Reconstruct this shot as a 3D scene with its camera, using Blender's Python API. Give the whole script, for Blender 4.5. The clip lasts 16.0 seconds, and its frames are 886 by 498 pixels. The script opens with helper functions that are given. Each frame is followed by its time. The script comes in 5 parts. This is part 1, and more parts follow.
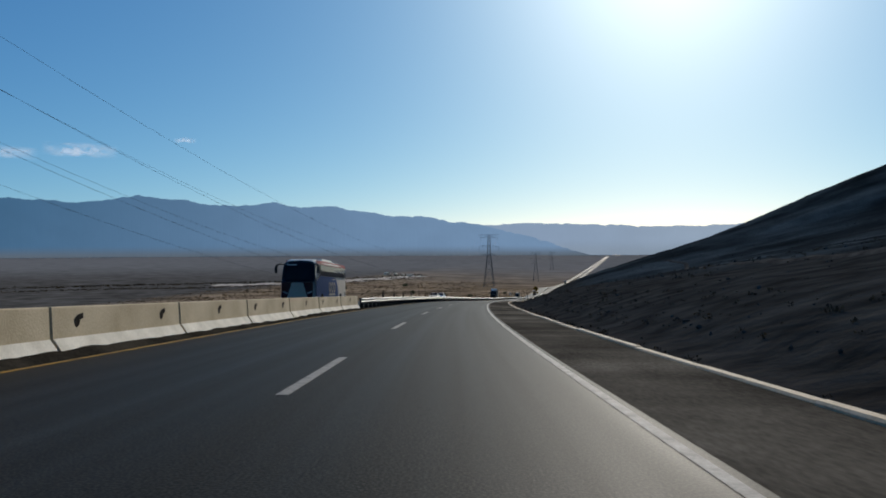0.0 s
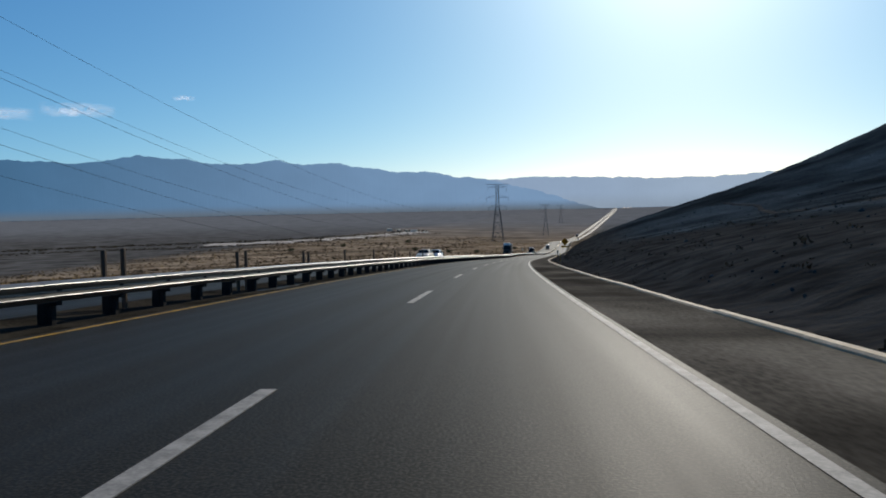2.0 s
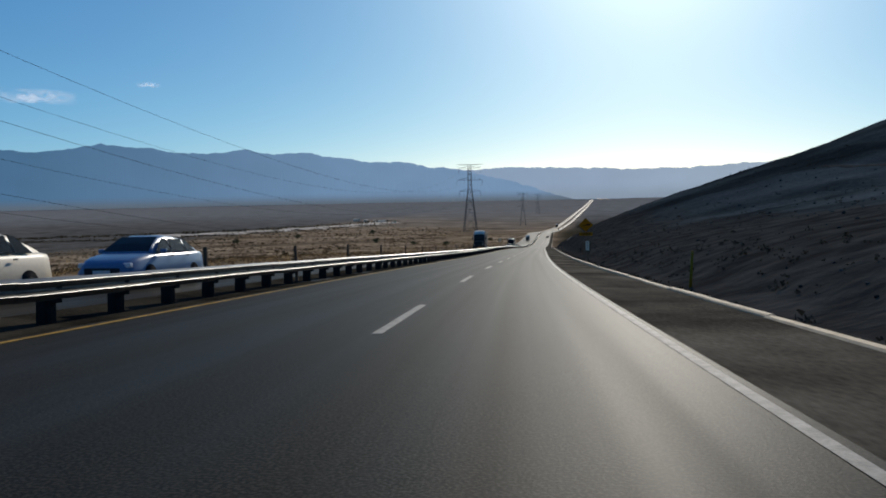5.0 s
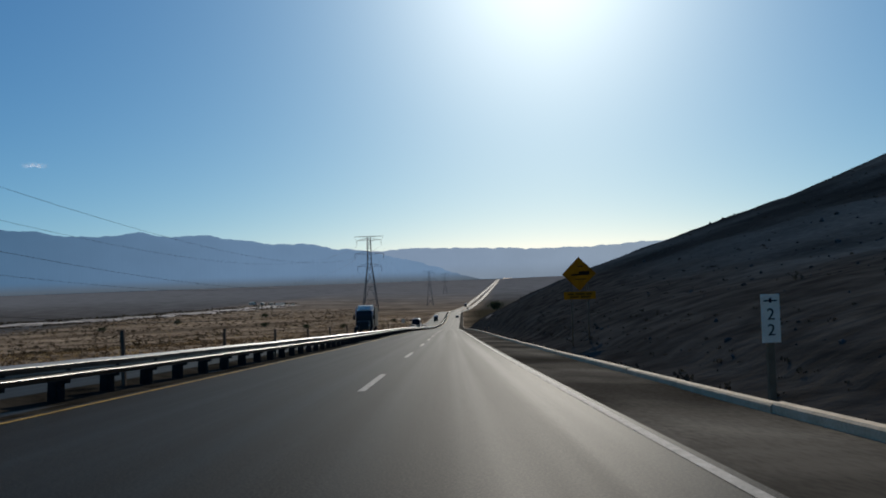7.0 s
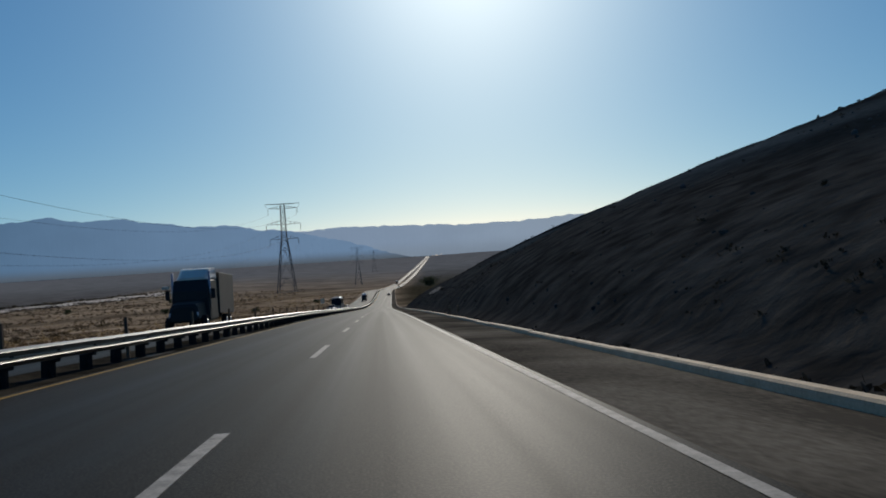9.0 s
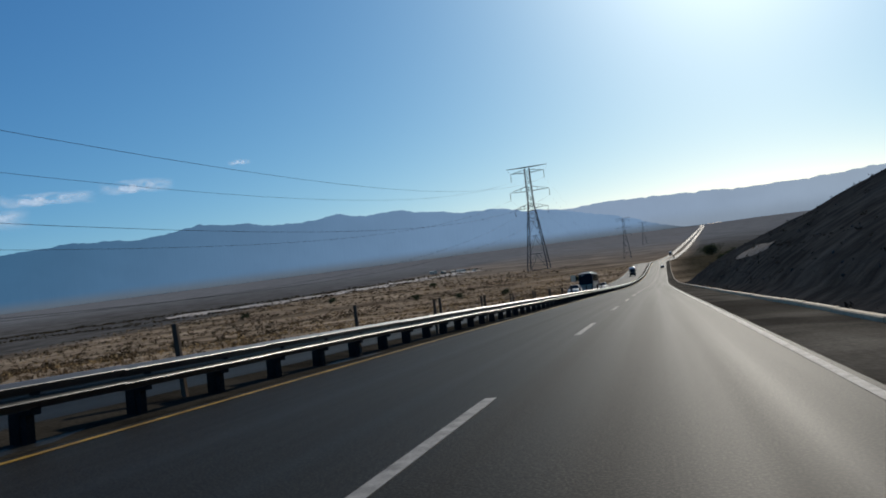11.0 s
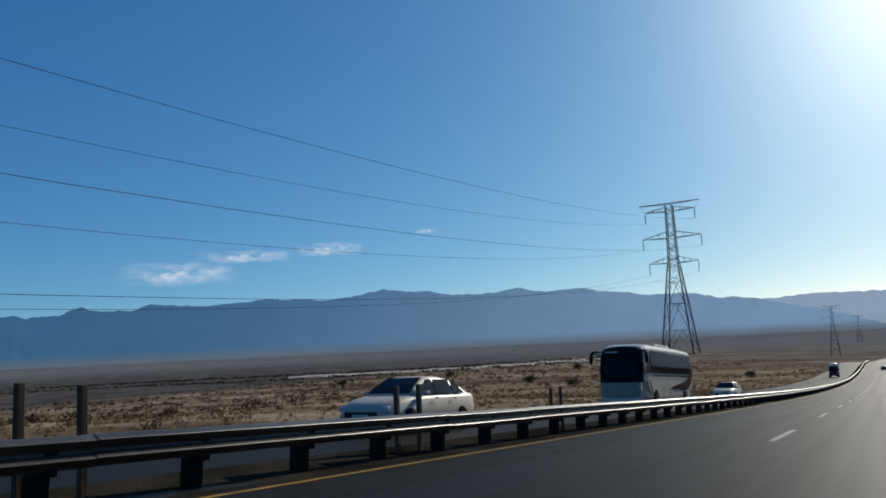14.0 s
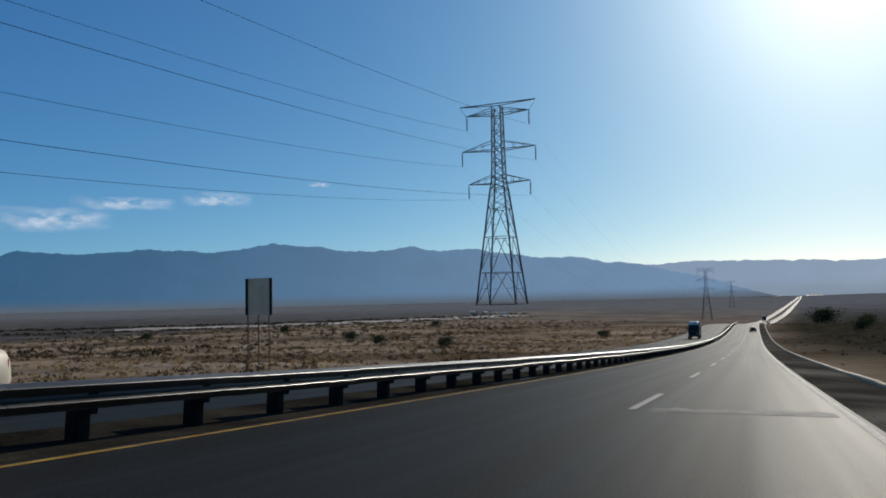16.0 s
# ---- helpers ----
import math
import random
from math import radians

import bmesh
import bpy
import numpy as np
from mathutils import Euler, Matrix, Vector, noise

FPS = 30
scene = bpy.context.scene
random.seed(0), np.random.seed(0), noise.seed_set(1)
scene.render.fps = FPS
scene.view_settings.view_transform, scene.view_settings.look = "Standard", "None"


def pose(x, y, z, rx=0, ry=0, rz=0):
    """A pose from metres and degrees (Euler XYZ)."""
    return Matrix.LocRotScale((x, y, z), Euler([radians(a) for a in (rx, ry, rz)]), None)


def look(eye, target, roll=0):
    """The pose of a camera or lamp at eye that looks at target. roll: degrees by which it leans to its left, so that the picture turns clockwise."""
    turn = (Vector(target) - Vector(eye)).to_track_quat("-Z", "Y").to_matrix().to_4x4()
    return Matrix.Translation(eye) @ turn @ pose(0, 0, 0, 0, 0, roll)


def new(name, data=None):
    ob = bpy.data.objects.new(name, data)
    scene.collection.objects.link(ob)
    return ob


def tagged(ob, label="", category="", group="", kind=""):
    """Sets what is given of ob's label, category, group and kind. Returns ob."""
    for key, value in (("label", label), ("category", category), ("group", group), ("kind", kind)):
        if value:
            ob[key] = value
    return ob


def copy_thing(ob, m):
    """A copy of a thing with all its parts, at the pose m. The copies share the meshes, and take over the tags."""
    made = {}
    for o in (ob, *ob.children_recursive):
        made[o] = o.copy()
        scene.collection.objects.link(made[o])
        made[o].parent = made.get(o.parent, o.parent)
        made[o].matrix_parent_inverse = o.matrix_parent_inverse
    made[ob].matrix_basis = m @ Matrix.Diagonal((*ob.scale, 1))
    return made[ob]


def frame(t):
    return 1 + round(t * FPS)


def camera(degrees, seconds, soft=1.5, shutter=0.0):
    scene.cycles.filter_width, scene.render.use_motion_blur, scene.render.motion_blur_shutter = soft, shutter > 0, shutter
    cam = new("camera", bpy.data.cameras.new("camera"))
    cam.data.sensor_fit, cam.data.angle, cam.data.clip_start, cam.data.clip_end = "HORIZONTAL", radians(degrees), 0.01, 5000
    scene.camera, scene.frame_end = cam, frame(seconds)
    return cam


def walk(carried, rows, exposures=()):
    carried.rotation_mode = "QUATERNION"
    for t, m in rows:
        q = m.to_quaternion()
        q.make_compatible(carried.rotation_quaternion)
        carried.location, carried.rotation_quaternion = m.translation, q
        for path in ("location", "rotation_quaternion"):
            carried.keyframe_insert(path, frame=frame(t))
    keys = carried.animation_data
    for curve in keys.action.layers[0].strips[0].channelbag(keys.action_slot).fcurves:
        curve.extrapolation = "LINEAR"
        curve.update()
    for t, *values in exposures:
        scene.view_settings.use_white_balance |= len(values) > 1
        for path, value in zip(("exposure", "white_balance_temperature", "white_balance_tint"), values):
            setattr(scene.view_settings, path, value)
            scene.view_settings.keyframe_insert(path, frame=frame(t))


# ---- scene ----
def rig(x, y, z, yaw, pitch, roll):
    """A held camera: heading to the left, tilt up and lean, in degrees."""
    return pose(x, y, z, 90 + pitch, 0, yaw) @ pose(0, 0, 0, 0, 0, roll)


EXPOSURES = [(0.0, 0.0), (1.5, 0.13), (3.0, 0.2), (5.5, 0.04), (7.0, -0.18), (8.2, -0.34), (10.5, -0.06), (11.5, 0.03), (12.2, -0.12), (12.5, -0.12), (13.5, 0.02), (14.5, 0.02), (16.0, -0.03)]
cam = camera(60.56, 16.0, soft=1.8)
walk(cam, [
    (0.0, rig(1.892, 0.035, 1.174, 1.105, -0.057, -0.166)),
    (0.5, rig(1.729, 13.552, 0.388, -1.026, -1.954, -0.718)),
    (1.0, rig(1.747, 27.071, -0.389, 1.223, -4.922, -2.403)),
    (1.5, rig(1.934, 40.586, -1.177, -0.071, -3.585, -1.934)),
    (2.0, rig(2.281, 54.098, -1.977, 1.611, -3.363, -1.162)),
    (2.5, rig(2.738, 67.610, -2.791, 1.641, -3.963, -2.283)),
    (3.0, rig(3.375, 81.116, -3.622, 1.138, -7.286, -2.499)),
    (5.5, rig(8.745, 148.486, -8.020, -0.393, -0.879, -0.982)),
    (6.0, rig(10.187, 161.925, -8.934, 1.043, 2.752, -3.322)),
    (6.5, rig(11.645, 175.429, -9.857, -4.816, 2.779, -2.164)),
    (7.0, rig(13.308, 189.048, -10.789, -7.435, 1.963, -1.907)),
    (7.5, rig(14.977, 202.801, -11.716, -14.999, 6.310, -2.593)),
    (8.0, rig(16.860, 216.658, -12.634, -14.694, 3.648, -3.546)),
    (10.5, rig(26.919, 287.857, -17.168, -1.861, -0.592, -3.820)),
    (11.0, rig(29.033, 302.475, -18.103, 7.372, 0.302, -7.293)),
    (11.5, rig(31.008, 317.240, -19.071, 8.618, -0.787, -4.665)),
    (12.0, rig(33.080, 332.122, -20.075, 15.516, 9.039, -4.727)),
    (12.5, rig(35.295, 347.113, -21.109, 17.035, 8.529, -5.550)),
    (13.0, rig(37.482, 362.238, -22.144, 18.405, 10.148, -3.513)),
    (13.5, rig(39.744, 377.485, -23.178, 20.234, 5.893, -2.520)),
    (14.0, rig(41.935, 392.871, -24.222, 20.871, 7.248, -2.701)),
    (14.5, rig(44.237, 408.372, -25.286, 21.166, 9.230, -0.652)),
    (15.0, rig(46.749, 423.973, -26.365, 20.256, 6.320, -0.548)),
    (15.5, rig(48.893, 439.760, -27.438, 15.388, 5.222, 0.203)),
    (16.0, rig(51.065, 455.676, -28.501, 13.336, 3.906, -1.303)),
], EXPOSURES)

# ---- light: low sun ahead of the car, clear hazy sky ----
SUN_AZ, SUN_EL = -16.0, 24.0          # degrees left of north, degrees up
world = bpy.data.worlds.new("sky")
scene.world = world
world.use_nodes = True
wn = world.node_tree.nodes
sky = wn.new("ShaderNodeTexSky")
sky.sky_type, sky.sun_disc = "NISHITA", False
sky.sun_elevation, sky.sun_rotation = radians(SUN_EL), radians(-SUN_AZ)
sky.altitude, sky.air_density, sky.dust_density, sky.ozone_density = 300, 0.62, 0.45, 3.9
# deep blue away from the sun, whitening towards it
split, join = wn.new("ShaderNodeSeparateColor"), wn.new("ShaderNodeCombineColor")
world.node_tree.links.new(sky.outputs[0], split.inputs[0])
for i, (gain, power) in enumerate(((0.352, 1.13), (0.79, 0.83), (1.48, 0.56))):
    pw, mu = wn.new("ShaderNodeMath"), wn.new("ShaderNodeMath")
    pw.operation, mu.operation = "POWER", "MULTIPLY"
    pw.inputs[1].default_value, mu.inputs[1].default_value = power, gain
    world.node_tree.links.new(split.outputs[i], pw.inputs[0])
    world.node_tree.links.new(pw.outputs[0], mu.inputs[0])
    world.node_tree.links.new(mu.outputs[0], join.inputs[i])
# glow of dust round the sun, a tight white one in a wide pale one: forward scatter against that of a sun behind
def sky_math(op, x, y):
    nd = wn.new("ShaderNodeMath")
    nd.operation = op
    for i, v in enumerate((x, y)):
        if isinstance(v, float):
            nd.inputs[i].default_value = v
        else:
            world.node_tree.links.new(v, nd.inputs[i])
    return nd.outputs[0]


scatter = []
for turn in (0.0, 180.0):
    dust = wn.new("ShaderNodeTexSky")
    dust.sky_type, dust.sun_disc = "NISHITA", False
    dust.sun_elevation, dust.sun_rotation = radians(SUN_EL), radians(turn - SUN_AZ)
    dust.altitude, dust.air_density, dust.dust_density, dust.ozone_density = 300, 0.0, 1.0, 0.0
    channels = wn.new("ShaderNodeSeparateColor")
    world.node_tree.links.new(dust.outputs[0], channels.inputs[0])
    scatter.append(channels.outputs[1])
forward = sky_math("DIVIDE", sky_math("DIVIDE", scatter[0], scatter[1]), 400.0)
shine = join.outputs[0]
for power, gain, hue in ((1.9, 4.6, (1.0, 0.90, 0.76, 1)), (0.8, 1.8, (0.48, 0.80, 1.0, 1))):
    tint = wn.new("ShaderNodeMix")
    tint.data_type, tint.blend_type, tint.clamp_factor = "RGBA", "ADD", False
    tint.inputs[7].default_value = hue
    world.node_tree.links.new(sky_math("MULTIPLY", sky_math("POWER", forward, power), gain), tint.inputs[0])
    world.node_tree.links.new(shine, tint.inputs[6])
    shine = tint.outputs[2]
world.node_tree.links.new(shine, wn["Background"].inputs[0])
wn["Background"].inputs[1].default_value = 0.13
sun = new("sun", bpy.data.lights.new("sun", "SUN"))
sun.data.energy, sun.data.angle, sun.data.color = 3.4, radians(0.55), (1.0, 0.93, 0.82)
sun.matrix_world = look((0, 0, 60), Vector((0, 0, 60)) - Vector((
    -math.sin(radians(SUN_AZ)) * math.cos(radians(SUN_EL)),
    math.cos(radians(SUN_AZ)) * math.cos(radians(SUN_EL)), math.sin(radians(SUN_EL)))))

# ---- materials ----
MATS = {}


def mat(name, dark, light, scale=4.0, rough=0.8, metal=0.0, bump=0.2, fine=60.0, spec=0.12, stretch=(1, 1, 1),
        contrast=(0.35, 0.65), island=0.0, coords="Object"):
    """Two colours mixed by noise at a coarse and a fine scale, with a matching relief."""
    if name in MATS:
        return MATS[name]
    m = bpy.data.materials.new(name)
    m.use_nodes = True
    nt = m.node_tree
    n, link = nt.nodes, nt.links.new
    b = n["Principled BSDF"]
    tc = n.new("ShaderNodeTexCoord")
    mp = n.new("ShaderNodeMapping")
    mp.inputs["Scale"].default_value = stretch
    link(tc.outputs[coords], mp.inputs[0])
    big, small = n.new("ShaderNodeTexNoise"), n.new("ShaderNodeTexNoise")
    for tex, sc in ((big, scale), (small, fine)):
        tex.inputs["Scale"].default_value, tex.inputs["Detail"].default_value = sc, 6
        link(mp.outputs[0], tex.inputs["Vector"])
    mix = n.new("ShaderNodeMath")
    mix.operation = "MULTIPLY_ADD"
    mix.inputs[1].default_value = 0.35
    link(small.outputs[0], mix.inputs[0])
    sc = n.new("ShaderNodeMath")
    sc.operation = "MULTIPLY"
    sc.inputs[1].default_value = 0.65
    link(big.outputs[0], sc.inputs[0])
    link(sc.outputs[0], mix.inputs[2])
    fac = mix.outputs[0]
    if island:
        geo = n.new("ShaderNodeNewGeometry")
        add = n.new("ShaderNodeMath")
        add.operation = "MULTIPLY_ADD"
        add.inputs[1].default_value = island
        link(geo.outputs["Random Per Island"], add.inputs[0])
        sub = n.new("ShaderNodeMath")
        sub.operation = "SUBTRACT"
        sub.inputs[1].default_value = island / 2
        link(fac, sub.inputs[0])
        link(sub.outputs[0], add.inputs[2])
        fac = add.outputs[0]
    ramp = n.new("ShaderNodeValToRGB")
    ramp.color_ramp.elements[0].position, ramp.color_ramp.elements[1].position = contrast
    ramp.color_ramp.elements[0].color, ramp.color_ramp.elements[1].color = (*dark, 1), (*light, 1)
    link(fac, ramp.inputs[0])
    link(ramp.outputs[0], b.inputs["Base Color"])
    b.inputs["Roughness"].default_value, b.inputs["Metallic"].default_value = rough, metal
    b.inputs["Specular IOR Level"].default_value = spec
    if bump:
        bp = n.new("ShaderNodeBump")
        bp.inputs["Strength"].default_value, bp.inputs["Distance"].default_value = bump, 0.02
        link(small.outputs[0], bp.inputs["Height"])
        link(bp.outputs[0], b.inputs["Normal"])
    MATS[name] = m
    return m


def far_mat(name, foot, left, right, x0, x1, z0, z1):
    """Hazy distance: a glow painted in the colour of the lit air in front of it, by height and towards the sun."""
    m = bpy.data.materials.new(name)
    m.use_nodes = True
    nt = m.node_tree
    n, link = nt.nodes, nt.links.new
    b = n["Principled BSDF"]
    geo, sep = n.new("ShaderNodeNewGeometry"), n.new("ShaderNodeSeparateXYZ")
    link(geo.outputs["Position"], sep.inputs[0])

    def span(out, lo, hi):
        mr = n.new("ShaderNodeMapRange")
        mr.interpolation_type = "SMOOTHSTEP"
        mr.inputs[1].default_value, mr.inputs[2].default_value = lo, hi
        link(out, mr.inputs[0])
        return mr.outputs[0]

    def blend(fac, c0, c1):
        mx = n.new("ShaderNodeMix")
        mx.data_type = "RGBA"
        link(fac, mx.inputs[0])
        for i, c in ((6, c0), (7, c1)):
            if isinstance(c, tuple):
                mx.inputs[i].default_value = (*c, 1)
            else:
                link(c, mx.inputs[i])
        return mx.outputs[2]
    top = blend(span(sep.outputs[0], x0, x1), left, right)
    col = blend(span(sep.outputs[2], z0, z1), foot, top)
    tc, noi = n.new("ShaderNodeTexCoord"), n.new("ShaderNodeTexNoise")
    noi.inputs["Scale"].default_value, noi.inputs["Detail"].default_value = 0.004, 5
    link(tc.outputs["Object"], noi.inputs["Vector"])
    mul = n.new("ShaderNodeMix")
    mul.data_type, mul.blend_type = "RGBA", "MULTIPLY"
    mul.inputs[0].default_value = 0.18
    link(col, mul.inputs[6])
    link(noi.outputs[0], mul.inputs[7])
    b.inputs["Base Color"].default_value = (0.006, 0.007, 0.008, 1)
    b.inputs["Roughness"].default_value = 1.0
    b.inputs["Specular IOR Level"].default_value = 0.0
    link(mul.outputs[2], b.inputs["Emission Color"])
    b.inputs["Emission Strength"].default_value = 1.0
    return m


# ---- mesh helpers ----
def link_mesh(name, bm, material, smooth=False):
    me = bpy.data.meshes.new(name)
    bm.to_mesh(me)
    bm.free()
    for mm in (material if isinstance(material, (list, tuple)) else [material]):
        me.materials.append(mm)
    if smooth:
        for p in me.polygons:
            p.use_smooth = True
    return new(name, me)


def part(name, bm, material, parent, label="", smooth=False):
    ob = link_mesh(name, bm, material, smooth)
    ob.parent = parent
    if label:
        ob["label"] = label
    return ob


def raw(name, verts, faces, material, smooth=False):
    me = bpy.data.meshes.new(name)
    me.from_pydata([tuple(v) for v in verts], [], [tuple(q) for q in faces])
    me.materials.append(material)
    if smooth:
        me.polygons.foreach_set("use_smooth", [True] * len(me.polygons))
    me.update()
    return new(name, me)


def share(name, source, parent, m, label=""):
    """One more piece on the mesh of an earlier one."""
    ob = new(name, source.data)
    ob.parent = parent
    ob.matrix_basis = m
    if label:
        ob["label"] = label
    return ob


def box(bm, x0, x1, y0, y1, z0, z1, bevel=0.0):
    r = bmesh.ops.create_cube(bm, size=1, matrix=Matrix.LocRotScale(
        ((x0 + x1) / 2, (y0 + y1) / 2, (z0 + z1) / 2), None, (abs(x1 - x0), abs(y1 - y0), abs(z1 - z0))))
    if bevel:
        es = list({e for v in r["verts"] for e in v.link_edges})
        bmesh.ops.bevel(bm, geom=es, offset=bevel, segments=2, affect="EDGES", profile=0.5)
    return r["verts"]


def bar(bm, a, b, w, h=None):
    """A straight angle-section bar between two points, as a thin box."""
    a, b = Vector(a), Vector(b)
    d = b - a
    if d.length < 1e-6:
        return
    q = d.to_track_quat("Z", "Y").to_matrix().to_4x4()
    bmesh.ops.create_cube(bm, size=1, matrix=Matrix.Translation((a + b) / 2) @ q @ Matrix.Diagonal((w, h or w, d.length, 1)))


def tube(bm, a, b, r0, r1=None, seg=8):
    a, b = Vector(a), Vector(b)
    d = b - a
    q = d.to_track_quat("Z", "Y").to_matrix().to_4x4()
    return bmesh.ops.create_cone(bm, cap_ends=True, segments=seg, radius1=r0, radius2=r0 if r1 is None else r1, depth=d.length,
                                 matrix=Matrix.Translation((a + b) / 2) @ q)["verts"]


def extrude_profile(bm, pts, y0, y1):
    """A closed profile in x, z drawn out along y."""
    a = [bm.verts.new((x, y0, z)) for x, z in pts]
    b = [bm.verts.new((x, y1, z)) for x, z in pts]
    k = len(pts)
    for i in range(k):
        j = (i + 1) % k
        bm.faces.new((a[i], b[i], b[j], a[j]))
    bm.faces.new(a)
    bm.faces.new(list(reversed(b)))
    bmesh.ops.recalc_face_normals(bm, faces=bm.faces)


# ---- the road's line: distance, heading (left positive), grade, in degrees ----
ROAD = [(-120, 6.0, -3.4), (-20, 2.124, -3.412), (20, 0.0, -3.274), (60, -2.192, -3.431), (100, -3.872, -3.653), (140, -5.567, -3.834),
        (180, -7.207, -3.903), (220, -7.778, -3.715), (260, -7.744, -3.541), (300, -7.828, -3.627), (340, -7.927, -3.915),
        (380, -8.077, -3.822), (420, -8.31, -3.921), (460, -8.444, -3.749), (500, -8.599, -3.332), (560, -8.714, -2.793),
        (640, -8.778, -1.7), (690, -8.82, -0.9), (740, -8.9, -0.4), (775, -9.3, -0.6), (820, -10.4, -2.3), (900, -12.0, -2.5), (1000, -13.0, -1.0),
        (1150, -13.0, 0.0), (1400, -12.3, 0.1), (4800, -11.8, 0.1)]
RS = np.arange(-120.0, 4801.0, 2.0)
RK = np.array(ROAD)
RH, RG = np.radians(np.interp(RS, RK[:, 0], RK[:, 1])), np.radians(np.interp(RS, RK[:, 0], RK[:, 2]))


def run(d):
    c = np.concatenate([[0.0], np.cumsum(d[1:] + d[:-1])])
    return c - np.interp(0.0, RS, c)


RX, RY, RZ = run(-np.sin(RH) * np.cos(RG)), run(np.cos(RH) * np.cos(RG)), run(np.sin(RG))


def at(s, d=0.0, h=0.0):
    """World points at s metres along the road, d metres right of the lane line, h metres above the road."""
    s, d = np.asarray(s, float), np.asarray(d, float)
    a = np.interp(s, RS, RH)
    return np.stack(np.broadcast_arrays(np.interp(s, RS, RX) + d * np.cos(a), np.interp(s, RS, RY) + d * np.sin(a),
                                        np.interp(s, RS, RZ) + h), -1)


def stand(s, d, h=0.0, turn=0.0, level=False):
    """The pose of a thing that faces along the road (its y ahead), turned on the spot."""
    p = at(s, d, h)
    return pose(*p, 0 if level else math.degrees(np.interp(s, RS, RG)), 0, math.degrees(np.interp(s, RS, RH))) @ pose(0, 0, 0, 0, 0, turn)


def smooth(a, b, v):
    t = np.clip((np.asarray(v, float) - a) / (b - a), 0, 1)
    return t * t * (3 - 2 * t)


def wave(s, d, f, seed):
    """Cheap smooth undulation of about -1 to 1."""
    rng = np.random.RandomState(seed)
    out = 0.0
    for k in range(6):
        an, ph, m = rng.uniform(0, 6.28), rng.uniform(0, 6.28), f * (1.35 ** k)
        out = out + np.sin((s * math.cos(an) + d * math.sin(an)) * m + ph) / (1.2 ** k)
    return out / 3.2


HILL_GRID = np.array([
    [-2.6, -0.3, 3.9, 14.8, 31.5, 53.8],
    [-2.6, -0.4, 4.1, 15.2, 32.3, 55.1],
    [-2.8, -0.3, 4.2, 15.6, 33.3, 56.9],
    [-3.1, -0.3, 4.3, 16.3, 35.0, 60.2],
    [-3.7, -0.2, 4.3, 17.3, 38.3, 66.9],
    [-4.6, -0.1, 4.8, 19.1, 44.7, 79.6],
    [-5.7, -0.8, 8.9, 23.9, 56.1, 100.3],
    [-5.5, -2.2, 14.2, 29.9, 73.5, 126.3],
    [-1.6, -1.6, 8.1, 34.4, 87.6, 143.8],
    [0.9, -4.2, 15.8, 30.2, 73.9, 141.3],
    [-3.1, -1.1, 7.6, 33.4, 82.5, 130.0],
    [-7.5, -1.5, 13.7, 31.6, 52.8, 71.7],
] + [[0.0] * 6] * 3)      # control heights: every 36 m along the road from 60 m, six steps up the slope


def spline(x, n):
    """Where x falls on a row of n evenly spaced controls, and the four smooth weights there."""
    x = np.clip(x, 0, n - 3 - 1e-6)
    i = np.floor(x).astype(int)
    f = x - i
    return i, np.stack([(1 - f) ** 3, 3 * f ** 3 - 6 * f ** 2 + 4, -3 * f ** 3 + 3 * f ** 2 + 3 * f + 1, f ** 3], -1) / 6


def hill_h(s, d):
    """The dark hill beside the road: a long slope with a nose at its far end, roughened by gullies and ledges."""
    s, d = np.broadcast_arrays(np.asarray(s, float), np.asarray(d, float))
    r = np.maximum(d - 8.0, 0)
    i, ws = spline((s - 96.0) / 36.0, 15)
    j, wu = spline((np.minimum(r, 200.0) / 200.0) ** 0.55 * 3, 6)
    h = sum(HILL_GRID[i + a, j + b] * ws[..., a] * wu[..., b] for a in range(4) for b in range(4))
    on = smooth(500, 440, s)
    h = h + (0.35 * wave(s, d, 0.11, 7) * smooth(6, 30, r) + 0.7 * wave(s, d, 0.05, 8) * smooth(30, 90, r)) * on
    ledge = 0.16 * wave(s * 0.5, d, 0.62, 12) * smooth(2, 10, r) + 0.13 * np.abs(wave(s, d * 0.5, 0.33, 13)) * smooth(4, 16, r)
    return h + ledge * on


def ground_h(s, d):
    """Height of the ground above the road at the same distance."""
    s, d = np.asarray(s, float), np.asarray(d, float)
    zr = np.interp(s, RS, RZ)
    valley = -43.5 + 4.0 * smooth(1000, 4800, s) + 0.6 * wave(s, d, 0.008, 5)
    left = smooth(16, 420, -d)
    h = left * (valley - zr) - 0.9 * smooth(16.0, 21.0, -d) + 0.25 * wave(s, d, 0.12, 3) * smooth(18, 40, -d)
    # the hill beside the road
    hill = hill_h(s, d)
    end = smooth(505, 460, s - 0.06 * np.maximum(d - 8, 0) + 5 * wave(s * 0.2, d, 0.09, 9))
    flat = smooth(20, 300, d) * (valley - zr) * (1 - end) * smooth(380, 600, s) + 0.3 * wave(s, d, 0.1, 4) * smooth(9, 25, d) * (1 - end)
    mound = 2.2 * np.exp(-((s - 560) / 60) ** 2 - ((d - 40) / 16) ** 2)
    h = h + np.where(d > 8, hill + flat + mound, 0)
    return h - 0.06 - 0.25 * smooth(6.15, 7.2, d) * (1 - smooth(8, 14, d))


def steps(*spans):
    out = []
    for a, b, st in spans:
        out += list(np.arange(a, b, st))
    return np.array(out + [spans[-1][1]], float)


def narrow(s):
    """The carriageways draw together past the crest."""
    return 1 - 0.5 * smooth(790, 1120, s)


